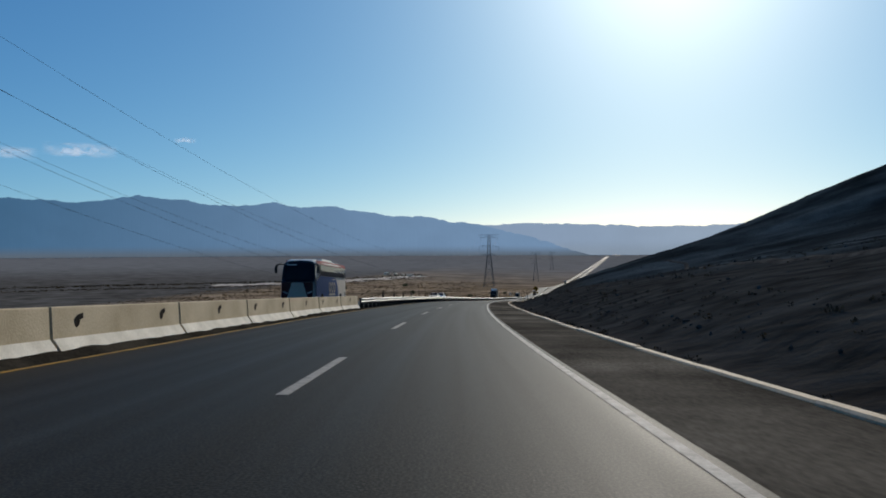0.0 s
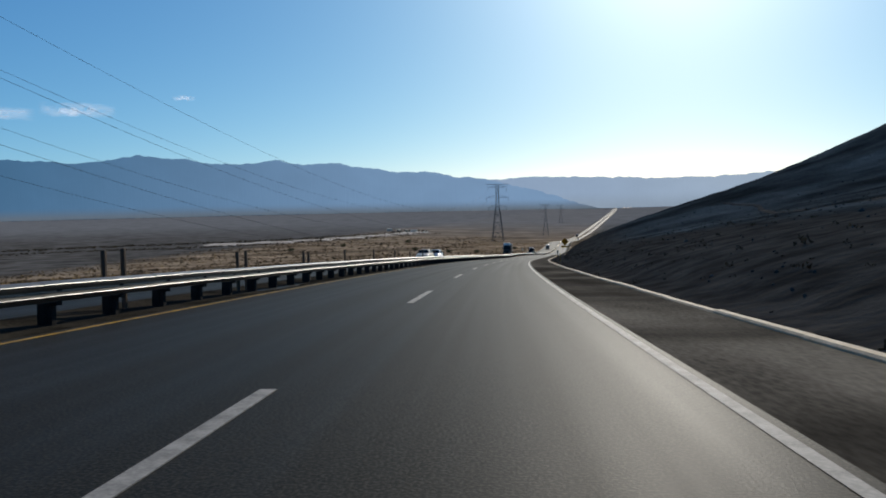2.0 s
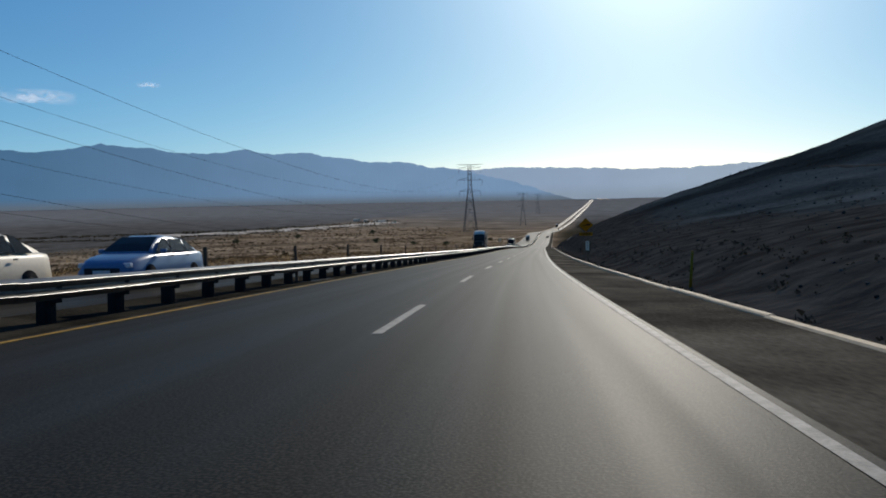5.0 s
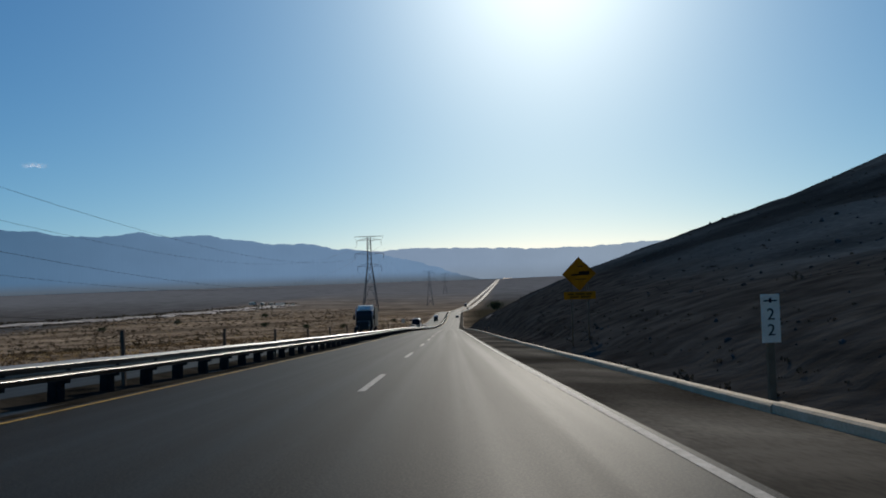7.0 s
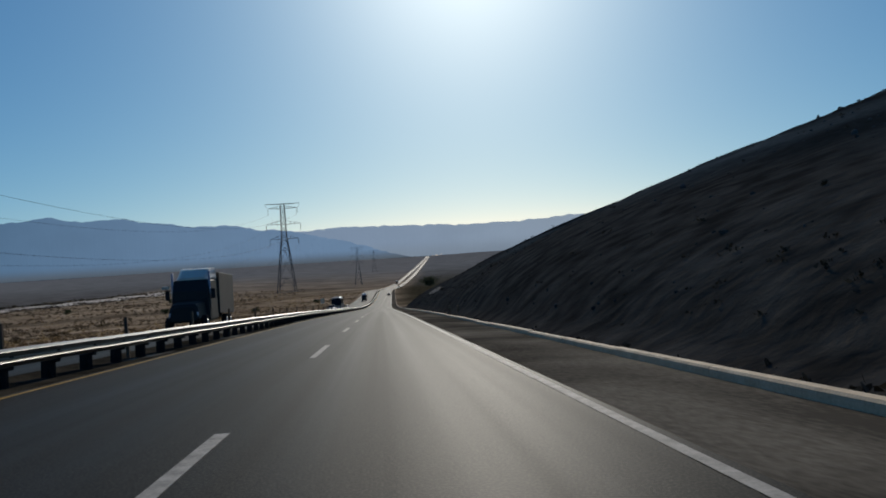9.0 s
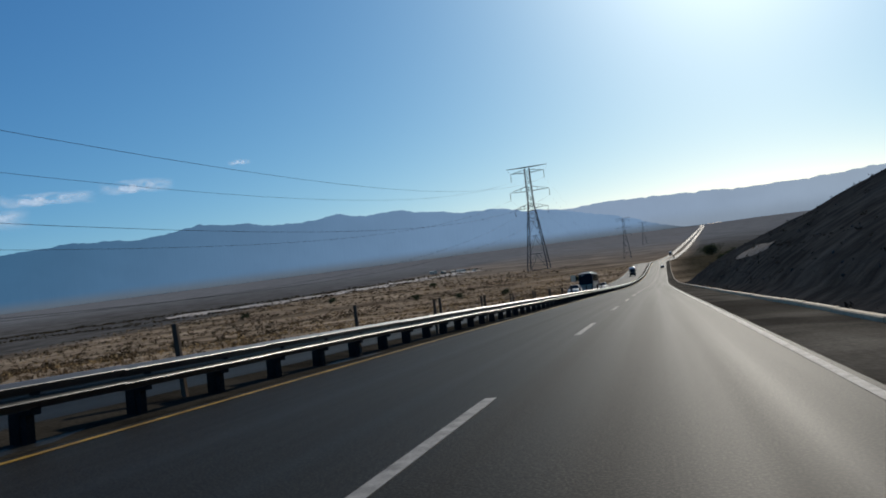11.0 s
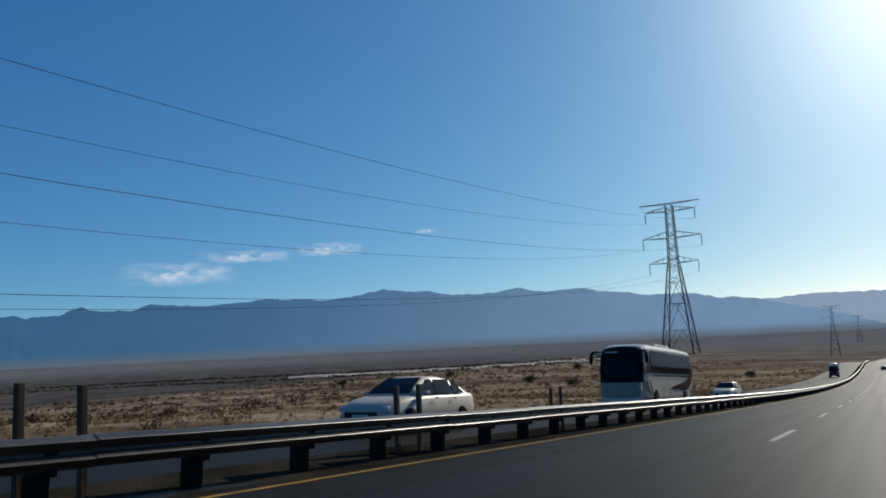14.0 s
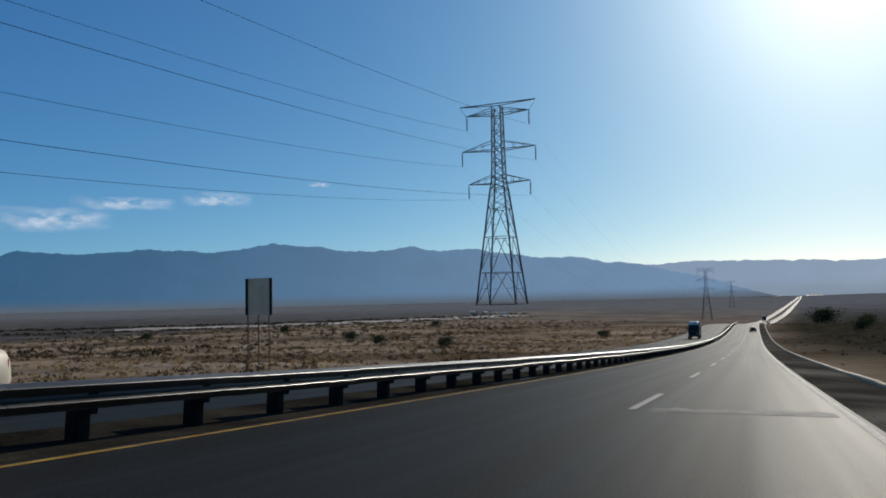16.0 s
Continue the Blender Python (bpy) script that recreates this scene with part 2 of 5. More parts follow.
def sheet(name, ss, dd, height, material, smooth_it=True, tapered=False):
    S, D = np.meshgrid(ss, dd, indexing="ij")
    P = at(S, D * narrow(S) if tapered else D, height(S, D)).reshape(-1, 3)
    i = np.arange(len(ss) - 1)[:, None] * len(dd) + np.arange(len(dd) - 1)[None, :]
    i = i.ravel()
    F = np.stack([i, i + 1, i + len(dd) + 1, i + len(dd)], -1)
    ob = raw(name, P, F.tolist(), material, smooth_it)
    uv = ob.data.uv_layers.new(name="plan")
    pairs = np.stack([D.ravel(), S.ravel()], -1)[F.ravel()]
    uv.data.foreach_set("uv", pairs.astype(np.float32).ravel())
    return ob


SAND = mat("desert sand", (0.135, 0.094, 0.058), (0.35, 0.265, 0.174), 0.05, 0.95, bump=0.5, fine=1.6, spec=0.0)
HILL = mat("dark volcanic slope", (0.0330, 0.0365, 0.0335), (0.1100, 0.1160, 0.1030), 0.06, 0.95, bump=0.6, fine=1.5, spec=0.0)


def macro(m, scale, low):
    """Broad darker and paler stretches over a material's colour."""
    nt = m.node_tree
    n, link = nt.nodes, nt.links.new
    b = n["Principled BSDF"]
    src = b.inputs["Base Color"].links[0].from_socket
    tc, mp, tx, mr, mx = (n.new(k) for k in ("ShaderNodeTexCoord", "ShaderNodeMapping", "ShaderNodeTexNoise", "ShaderNodeMapRange", "ShaderNodeMix"))
    mp.inputs["Scale"].default_value = (0.35, 1, 1)
    link(tc.outputs["Object"], mp.inputs[0])
    link(mp.outputs[0], tx.inputs["Vector"])
    tx.inputs["Scale"].default_value, tx.inputs["Detail"].default_value = scale, 4
    mr.inputs[1].default_value, mr.inputs[2].default_value, mr.inputs[3].default_value, mr.inputs[4].default_value = 0.4, 0.62, low, 1.25
    link(tx.outputs[0], mr.inputs[0])
    mx.data_type, mx.blend_type = "RGBA", "MULTIPLY"
    mx.inputs[0].default_value = 1.0
    link(src, mx.inputs[6])
    link(mr.outputs[0], mx.inputs[7])
    link(mx.outputs[2], b.inputs["Base Color"])


macro(SAND, 0.02, 0.6)
macro(HILL, 0.045, 0.42)


def across(m, edge0, edge1, wander, other0, other1, scale, keep, axis=0):
    """A second ground colour from edge0 to edge1 metres across (axis 0) or along (axis 1) the plan, with a wandering
    border.
    """
    nt = m.node_tree
    n, link = nt.nodes, nt.links.new
    b = n["Principled BSDF"]
    src = b.inputs["Base Color"].links[0].from_socket
    tc, uv, sep = (n.new(k) for k in ("ShaderNodeTexCoord", "ShaderNodeUVMap", "ShaderNodeSeparateXYZ"))
    uv.uv_map = "plan"
    link(uv.outputs[0], sep.inputs[0])
    tx, ad, mr = n.new("ShaderNodeTexNoise"), n.new("ShaderNodeMath"), n.new("ShaderNodeMapRange")
    tx.inputs["Scale"].default_value, tx.inputs["Detail"].default_value = scale, 5
    link(tc.outputs["Object"], tx.inputs["Vector"])
    ad.operation = "MULTIPLY_ADD"
    ad.inputs[1].default_value = wander
    link(tx.outputs[0], ad.inputs[0])
    link(sep.outputs[axis], ad.inputs[2])
    mr.interpolation_type = "SMOOTHSTEP"
    mr.inputs[1].default_value, mr.inputs[2].default_value, mr.inputs[4].default_value = edge0, edge1, keep
    link(ad.outputs[0], mr.inputs[0])
    fine, ramp, mx = n.new("ShaderNodeTexNoise"), n.new("ShaderNodeValToRGB"), n.new("ShaderNodeMix")
    fine.inputs["Scale"].default_value, fine.inputs["Detail"].default_value = scale * 7, 8
    link(tc.outputs["Object"], fine.inputs["Vector"])
    link(fine.outputs[0], ramp.inputs[0])
    ramp.color_ramp.elements[0].position, ramp.color_ramp.elements[1].position = 0.35, 0.68
    ramp.color_ramp.elements[0].color, ramp.color_ramp.elements[1].color = (*other0, 1), (*other1, 1)
    mx.data_type = "RGBA"
    link(mr.outputs[0], mx.inputs[0])
    link(src, mx.inputs[6])
    link(ramp.outputs[0], mx.inputs[7])
    link(mx.outputs[2], b.inputs["Base Color"])


# scrub-covered darker valley floor beyond the sandy strip; brown earth at the foot of the hill
across(SAND, -345, -420, -80, (0.054, 0.051, 0.045), (0.128, 0.121, 0.108), 0.008, 0.95)
across(SAND, 4, 24, 10, (0.022, 0.019, 0.012), (0.075, 0.062, 0.038), 0.05, 1.0)
# distance haze put into the soil colour by the next two: paler, greyer far out
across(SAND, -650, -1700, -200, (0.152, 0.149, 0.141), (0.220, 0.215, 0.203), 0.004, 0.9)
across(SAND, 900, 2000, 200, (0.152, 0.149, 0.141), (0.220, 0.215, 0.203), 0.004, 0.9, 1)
across(HILL, 24, 11, -10, (0.036, 0.0295, 0.022), (0.105, 0.088, 0.066), 0.09, 0.85)


HILL.node_tree.nodes["Principled BSDF"].inputs["Diffuse Roughness"].default_value = 0.6
for m_, dist in ((SAND, 0.08), (HILL, 0.30)):
    for nd in m_.node_tree.nodes:
        if nd.type == "BUMP":
            nd.inputs["Distance"].default_value = dist


def asphalt():
    """Old asphalt: stone grain, dark wheel tracks and oil along the lanes, pale scuffs and patches."""
    m = bpy.data.materials.new("worn asphalt")
    m.use_nodes = True
    nt = m.node_tree
    n, link = nt.nodes, nt.links.new
    b = n["Principled BSDF"]
    tc = n.new("ShaderNodeTexCoord")

    def noise_at(stretch, scale, detail, lo, hi):
        mp, tx, mr = n.new("ShaderNodeMapping"), n.new("ShaderNodeTexNoise"), n.new("ShaderNodeMapRange")
        mp.inputs["Scale"].default_value = stretch
        link(tc.outputs["UV"], mp.inputs[0])
        link(mp.outputs[0], tx.inputs["Vector"])
        tx.inputs["Scale"].default_value, tx.inputs["Detail"].default_value = scale, detail
        mr.inputs[1].default_value, mr.inputs[2].default_value = lo, hi
        link(tx.outputs[0], mr.inputs[0])
        return mr.outputs[0]
    streak = noise_at((1.6, 0.012, 1), 1.0, 3, 0.3, 0.7)
    blotch = noise_at((1, 0.25, 1), 0.55, 5, 0.35, 0.7)
    grain = noise_at((1, 1, 1), 40.0, 8, 0.44, 0.66)
    coarse = noise_at((1, 0.6, 1), 9.0, 8, 0.45, 0.66)

    def mixc(fac, amount, c0, c1):
        mu, mx = n.new("ShaderNodeMath"), n.new("ShaderNodeMix")
        mu.operation = "MULTIPLY"
        mu.inputs[1].default_value = amount
        link(fac, mu.inputs[0])
        mx.data_type = "RGBA"
        link(mu.outputs[0], mx.inputs[0])
        for i, c in ((6, c0), (7, c1)):
            if isinstance(c, tuple):
                mx.inputs[i].default_value = (*c, 1)
            else:
                link(c, mx.inputs[i])
        return mx.outputs[2]
    col = mixc(streak, 1.0, (0.0080, 0.0074, 0.0057), (0.0142, 0.0130, 0.0102))
    col = mixc(blotch, 0.5, col, (0.021, 0.0190, 0.0149))
    col = mixc(coarse, 0.65, col, (0.007, 0.0066, 0.0056))
    col = mixc(grain, 0.5, col, (0.070, 0.061, 0.046))
    link(col, b.inputs["Base Color"])
    rg = n.new("ShaderNodeMapRange")
    rg.inputs[3].default_value, rg.inputs[4].default_value = 0.60, 0.50
    link(streak, rg.inputs[0])
    link(rg.outputs[0], b.inputs["Roughness"])
    b.inputs["Specular IOR Level"].default_value = 0.021
    bp = n.new("ShaderNodeBump")
    bp.inputs["Strength"].default_value, bp.inputs["Distance"].default_value = 0.15, 0.005
    link(grain, bp.inputs["Height"])
    link(bp.outputs[0], b.inputs["Normal"])
    return m


ASPHALT = asphalt()
WHITE = mat("worn white road paint", (0.11, 0.103, 0.09), (0.31, 0.29, 0.25), 5, 0.7, bump=0.2, fine=34, contrast=(0.30, 0.66))
YELLOW = mat("worn yellow road paint", (0.17, 0.094, 0.014), (0.43, 0.25, 0.030), 3, 0.6, bump=0.2, fine=70)
ZINC = mat("weathered galvanised steel", (0.040, 0.037, 0.031), (0.100, 0.092, 0.079), 2.2, 0.42, metal=0.0, bump=0.06, fine=14, spec=0.36, stretch=(1, 0.25, 1))
STEEL = mat("weathered lattice steel", (0.05, 0.052, 0.055), (0.11, 0.113, 0.118), 2, 0.6, metal=0.4, bump=0.1, fine=20)
RUST = mat("dark timber post", (0.065, 0.046, 0.032), (0.15, 0.105, 0.07), 3, 0.9, bump=0.4, fine=30, stretch=(1, 1, 0.2))

# ---- ground: one sheet to the mountains' foot ----
gs = steps((-110, 510, 2.0), (510, 760, 6.0), (760, 1500, 20.0), (1500, 4700, 80.0))
gd = np.concatenate([-np.geomspace(4300, 60, 60), steps((-56, -20, 4.0), (-20, -14, 1.5)), [-10, -6, -2, 2, 5.5, 6.2, 7.2, 8.2, 9, 10],
                     steps((11.2, 50, 1.3), (50, 100, 2.5), (100, 160, 5.0), (160, 300, 14.0)), np.geomspace(320, 1100, 10)])
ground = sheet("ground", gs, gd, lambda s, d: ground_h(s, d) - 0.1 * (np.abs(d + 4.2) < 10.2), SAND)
ground.data.materials.append(HILL)
tagged(ground, "dry sandy desert ground with a dark stony hillside", "ground", kind="structure")
S0 = (gs[:-1] + gs[1:]) / 2
D0 = (gd[:-1] + gd[1:]) / 2
SS, DD = np.meshgrid(S0, D0, indexing="ij")
hillmask = (DD > 5.9) & (SS < 472 + 0.06 * DD + 6 * wave(SS * 0.2, DD, 0.09, 9))
ground.data.polygons.foreach_set("material_index", hillmask.ravel().astype(np.int32).tolist())


# ---- road ----
def strip(name, ss, d0, d1, h, material):
    return sheet(name, ss, np.array([d0, d1], float), lambda s, d: 0 * s + h, material, False, True)


rs = steps((-110, 900, 4.0), (900, 1500, 10.0), (1500, 4700, 50.0))
road = sheet("road", rs, np.array([-6.1, -4.7, -2.4, 0, 1.8, 3.65, 3.8]), lambda s, d: 0 * s, ASPHALT, True, True)
tagged(road, "worn grey asphalt carriageway with two lanes", "road", kind="structure")
rs2 = np.array(rs)
S2, D2 = np.meshgrid(rs2, np.array([-15.9, -12.0, -9.0, -6.1]), indexing="ij")
P2 = at(S2, D2 * narrow(S2) - 5 * smooth(760, 1300, S2), 0.08 * smooth(-6.1, -7.5, D2) - 0.01).reshape(-1, 3)
uv2 = np.stack([D2.ravel(), S2.ravel()], -1)
i2 = (np.arange(len(rs2) - 1)[:, None] * 4 + np.arange(3)[None, :]).ravel()
road2 = raw("opposite_road", P2, (F2 := np.stack([i2, i2 + 1, i2 + 5, i2 + 4], -1)).tolist(), ASPHALT, True)
road2.data.uv_layers.new(name="plan").data.foreach_set("uv", uv2[F2.ravel()].astype(np.float32).ravel())
tagged(road2, "grey asphalt carriageway for oncoming traffic", "road", kind="structure")
SHOULDER = mat("dusty dark shoulder", (0.055, 0.048, 0.037), (0.160, 0.140, 0.107), 0.5, 0.95, bump=0.5, fine=18, spec=0.0, stretch=(1, 0.3, 1))
macro(SHOULDER, 0.22, 0.5)
shoulder = sheet("shoulder", rs, np.array([3.8, 4.5, 5.2, 5.95]), lambda s, d: 0.012 * wave(s, d, 0.9, 2) - 0.012 - (0.01 + 0.06 * smooth(150, 190, s)) * smooth(4.2, 5.9, d), SHOULDER, True, True)
tagged(shoulder, "narrow dusty dark shoulder between edge line and kerb", "road shoulder", kind="structure")
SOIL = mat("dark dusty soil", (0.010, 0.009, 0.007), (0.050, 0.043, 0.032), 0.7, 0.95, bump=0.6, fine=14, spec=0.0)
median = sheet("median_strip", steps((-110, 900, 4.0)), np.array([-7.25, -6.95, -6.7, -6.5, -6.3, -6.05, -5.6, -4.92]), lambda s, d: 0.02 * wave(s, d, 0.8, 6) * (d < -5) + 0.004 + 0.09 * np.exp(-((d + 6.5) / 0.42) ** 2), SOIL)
tagged(median, "low dark soil ridge under the barrier between carriageways", "median", kind="structure")

# ---- road markings ----
marks = new("road_marking")
tagged(marks, "white and yellow painted lines on the asphalt", "road marking", kind="structure")


def line(name, d, w, material, label, ss=rs, h=0.006):
    ob = strip(name, ss, d - w / 2, d + w / 2, h, material)
    ob.parent = marks
    ob["label"] = label
    return ob


line("edge_line", -4.70, 0.13, YELLOW, "solid yellow edge line")
line("edge_line", 3.65, 0.115, WHITE, "solid white edge line, worn")
line("edge_line", -15.0, 0.15, WHITE, "solid white edge line of the far carriageway", ss=steps((-110, 760, 4.0)), h=0.078)
dm = bmesh.new()
box(dm, -0.075, 0.075, 0, 5, 0.0, 0.007)
dash = part("lane_dash", dm, WHITE, marks, "worn white lane dash")
dash.matrix_basis = stand(-6.3, 0)
for k in range(1, 64):          # painted unevenly, about 15 m apart
    s_ = -5.2 + 15 * k
    share("lane_dash", dash, marks, stand(s_ + float(np.interp(s_, [10, 40, 88, 160, 190, 235, 311, 340, 400], [-1.1, 0.3, 1.8, 0.6, -0.2, -0.6, -1.4, -1.3, 0.0])), 0))
for k in range(0, 50):
    share("lane_dash", dash, marks, stand(2 + 15 * k, -11.3, 0.072))
rag = np.random.RandomState(17)
pd_ = np.arange(0.35, 3.55, 0.1)
edge = np.cumsum(rag.normal(0, 0.09, (2, len(pd_))), 1) * 0.35
PS = np.stack([474.5 + edge[0] - 0.1, 475.1 + edge[1] + 0.25 * np.abs(rag.normal(0, 1, len(pd_)))], 0)
PP = at(PS, np.stack([pd_, pd_], 0), 0.005).reshape(-1, 3)
pi_ = np.arange(len(pd_) - 1)
strip_patch = raw("asphalt_patch", PP, np.stack([pi_, pi_ + 1, pi_ + 1 + len(pd_), pi_ + len(pd_)], -1).tolist(), mat("bleached filler", (0.03, 0.028, 0.024), (0.16, 0.15, 0.13), 2, 0.7, bump=0.3, fine=14, spec=0.05))
tagged(strip_patch, "pale filled crack across the asphalt lane", "road patch", kind="structure")

# ---- concrete kerb on the hill side ----
kerb = new("kerb")
tagged(kerb, "low pale concrete kerb with a bright worn top", "kerb", kind="structure")
KERB = mat("grey kerb concrete", (0.40, 0.30, 0.185), (0.62, 0.485, 0.32), 1.5, 0.8, bump=0.3, fine=25)
km = bmesh.new()
extrude_profile(km, [(-0.10, -0.12), (-0.085, 0.10), (-0.06, 0.13), (0.055, 0.135), (0.08, 0.11), (0.09, -0.12)], 0.006, 3.994)
stone = part("kerb_stone", km, KERB, kerb)
stone.matrix_basis = stand(-60, 5.86, -0.08)
for k in range(1, 215):
    if k == 27:          # a drain inlet breaks the kerb
        share("kerb_stone", stone, kerb, stand(48, 5.86, -0.08) @ Matrix.Diagonal((1, 0.42, 1, 1)))
        share("kerb_stone", stone, kerb, stand(51, 5.86, -0.08) @ Matrix.Diagonal((1, 0.25, 1, 1)))
        continue
    share("kerb_stone", stone, kerb, stand(-60 + 4 * k, 5.86 + 0.015 * math.sin(k * 2.3), 0.012 * math.sin(k * 1.7) - 0.08 - 0.025 * float(smooth(190, 150, -60 + 4 * k))))

# ---- steel guardrail between the carriageways ----
rail = new("guardrail")
tagged(rail, "galvanised steel guardrail on short posts between the carriageways", "guardrail", kind="structure")
RAIL_D = -5.42
prof = [(-0.03, 0.760), (0.000, 0.757), (0.088, 0.710), (0.095, 0.700), (0.086, 0.690), (-0.004, 0.612), (-0.010, 0.594), (-0.002, 0.568),
        (0.084, 0.516), (0.092, 0.506), (0.084, 0.494), (0.000, 0.425), (-0.010, 0.405)]
bm = bmesh.new()
extrude_profile(bm, prof + [(x - 0.006, z) for x, z in reversed(prof)], -0.02, 4.02)
beam = part("rail_beam", bm, ZINC, rail, "corrugated steel beam")
beam.matrix_basis = stand(54, RAIL_D)
for k in range(1, 190):
    share("rail_beam", beam, rail, stand(54 + 4 * k, RAIL_D, 0.006 * math.sin(k * 2.1)) @ pose(0.004 * (k % 2), 0, 0))
bm = bmesh.new()
box(bm, -0.36, -0.19, -0.08, 0.08, -0.3, 0.70, 0.012)
box(bm, -0.19, 0.0, -0.085, 0.085, 0.34, 0.72, 0.012)
box(bm, -0.19, -0.10, -0.07, 0.07, -0.2, 0.34, 0.008)
post = part("rail_post", bm, mat("dull dark post steel", (0.012, 0.012, 0.012), (0.035, 0.033, 0.03), 3, 0.95, bump=0.2, fine=30, spec=0.05), rail, "dark steel post with a spacer block")
post.matrix_basis = stand(55.94, RAIL_D)
for k in range(1, 272):
    share("rail_post", post, rail, stand(55.94 + 2.12 * k, RAIL_D))
bm = bmesh.new()
box(bm, -0.03, 0.09, -0.12, 0.05, 0.40, 0.765, 0.02)
part("end_terminal", bm, ZINC, rail, "flared steel end shoe").matrix_basis = stand(53.9, RAIL_D)

# ---- concrete barrier units before the guardrail ----
BARRIER = mat("beige barrier concrete", (0.42, 0.335, 0.205), (0.60, 0.49, 0.32), 0.8, 0.9, bump=0.35, fine=22)
STAIN = mat("black rust stain", (0.01, 0.009, 0.008), (0.04, 0.03, 0.022), 9, 0.9, bump=0.2)
half = [(0.30, 0.0), (0.30, 0.075), (0.115, 0.33), (0.075, 0.90), (0.06, 0.92)]
bm = bmesh.new()
extrude_profile(bm, half + [(-x, z) for x, z in reversed(half)], 0.0, 6.36)


def barrier_unit(start, pockets):
    """One precast unit, with stained lifting pockets at those places along it."""
    unit = new("concrete_barrier")
    tagged(unit, "beige precast concrete barrier with a sloped white foot", "road barrier", "barrier units")
    unit.matrix_basis = stand(start, -5.42)
    bm = bmesh.new()
    extrude_profile(bm, half + [(-x, z) for x, z in reversed(half)], 0.0, 6.385)
    part("body", bm, BARRIER, unit)
    bm = bmesh.new()
    extrude_profile(bm, [(0.306, 0.0), (0.306, 0.077), (0.122, 0.336), (0.116, 0.330), (0.302, 0.07), (0.302, 0.0)], 0.01, 6.375)
    part("painted_foot", bm, LIMEWASH, unit, "whitewashed sloping foot")
    for y in pockets:
        bm = bmesh.new()
        ring = [(-0.06, 0.02), (0.06, 0.10), (0.30, 0.14), (0.31, 0.03), (0.19, 0.01), (0.14, -0.09), (0.03, -0.15), (-0.04, -0.09)]
        vs = [bm.verts.new((0.112 - 0.07 * (0.63 + z - 0.33) * 0.6 / 0.57 * 0.62, y + a, 0.65 + z)) for a, z in ring]
        bm.faces.new(vs)
        bmesh.ops.solidify(bm, geom=bm.faces[:], thickness=0.012)
        part("lifting_pocket", bm, STAIN, unit, "dark rust-stained lifting pocket")
    for y in (0.9, 2.4, 3.9, 5.4):
        bm = bmesh.new()
        box(bm, 0.300, 0.310, y, y + 0.09, 0.0, 0.07, 0.002)
        part("drain_slot", bm, STAIN, unit, "dark drain slot")
    return unit


LIMEWASH = mat("limewashed concrete", (0.50, 0.45, 0.35), (0.74, 0.68, 0.55), 1.5, 0.85, bump=0.2, fine=25)
kinds = (barrier_unit(52.25 - 6.42, (3.2,)), barrier_unit(52.25 - 2 * 6.42, (0.85, 5.1)))
for k in range(3, 16):
    copy_thing(kinds[(k + 1) % 2], stand(52.25 - 6.42 * k, -5.42))

ds_ = steps((-80, 53, 0.35))
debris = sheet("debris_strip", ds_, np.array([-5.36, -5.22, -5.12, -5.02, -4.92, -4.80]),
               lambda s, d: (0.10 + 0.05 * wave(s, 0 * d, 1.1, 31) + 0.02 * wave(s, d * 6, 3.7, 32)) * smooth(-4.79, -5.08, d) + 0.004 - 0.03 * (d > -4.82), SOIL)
tagged(debris, "dark gravel and blown soil along the barrier's foot", "debris", kind="structure")

# ---- mountains round the plain ----
HX, HY, HZ = 13.0, 215.0, -13.0


def ridge(name, crest, dist, foot, material, seed, depth, label):
    """A range seen across the plain: crest heights by bearing, with spurs and gullies down to its foot."""
    az = np.arange(crest[0][0], crest[-1][0], -0.12)
    c = np.array(sorted(crest))
    el = np.interp(az, c[:, 0], c[:, 1])
    rng = np.random.RandomState(seed)
    rough = np.convolve(rng.normal(0, 1, len(az)), [0.1, 0.25, 0.3, 0.25, 0.1], "same")
    broad = np.convolve(rng.normal(0, 1, len(az)), np.hanning(17) / 8, "same")
    el = el + (0.05 * rough + 0.11 * np.round(broad * 3) / 3) * (el > 0.6)
    rows = np.linspace(0, 1, 15)
    V = []
    for t in rows:
        spur = 0.16 * np.sin(az * 2.3 + seed) + 0.12 * np.sin(az * 5.1 + 2 * seed) + 0.10 * np.sin(az * 9.7 + seed * 3)
        r = dist - depth * (1 - t) * (1 + 0.4 * spur * 4 * t * (1 - t))
        top = HZ + dist * np.tan(np.radians(el))
        z = foot + (top - foot) * (t ** 1.25) * (1 + 0.16 * spur * 4 * t * (1 - t))
        V.append(np.stack([HX - r * np.sin(np.radians(az)), HY + r * np.cos(np.radians(az)), z], -1))
    k = len(az)
    back = V[-1].copy()
    back[:, 2] = foot
    back[:, :2] = (back[:, :2] - (HX, HY)) * 1.02 + (HX, HY)
    V.append(back)
    V = np.concatenate(V)
    i = (np.arange(len(rows))[:, None] * k + np.arange(k - 1)[None, :]).ravel()
    ob = raw(name, V, np.stack([i, i + 1, i + k + 1, i + k], -1).tolist(), material, True)
    return tagged(ob, label, "mountains", kind="structure")


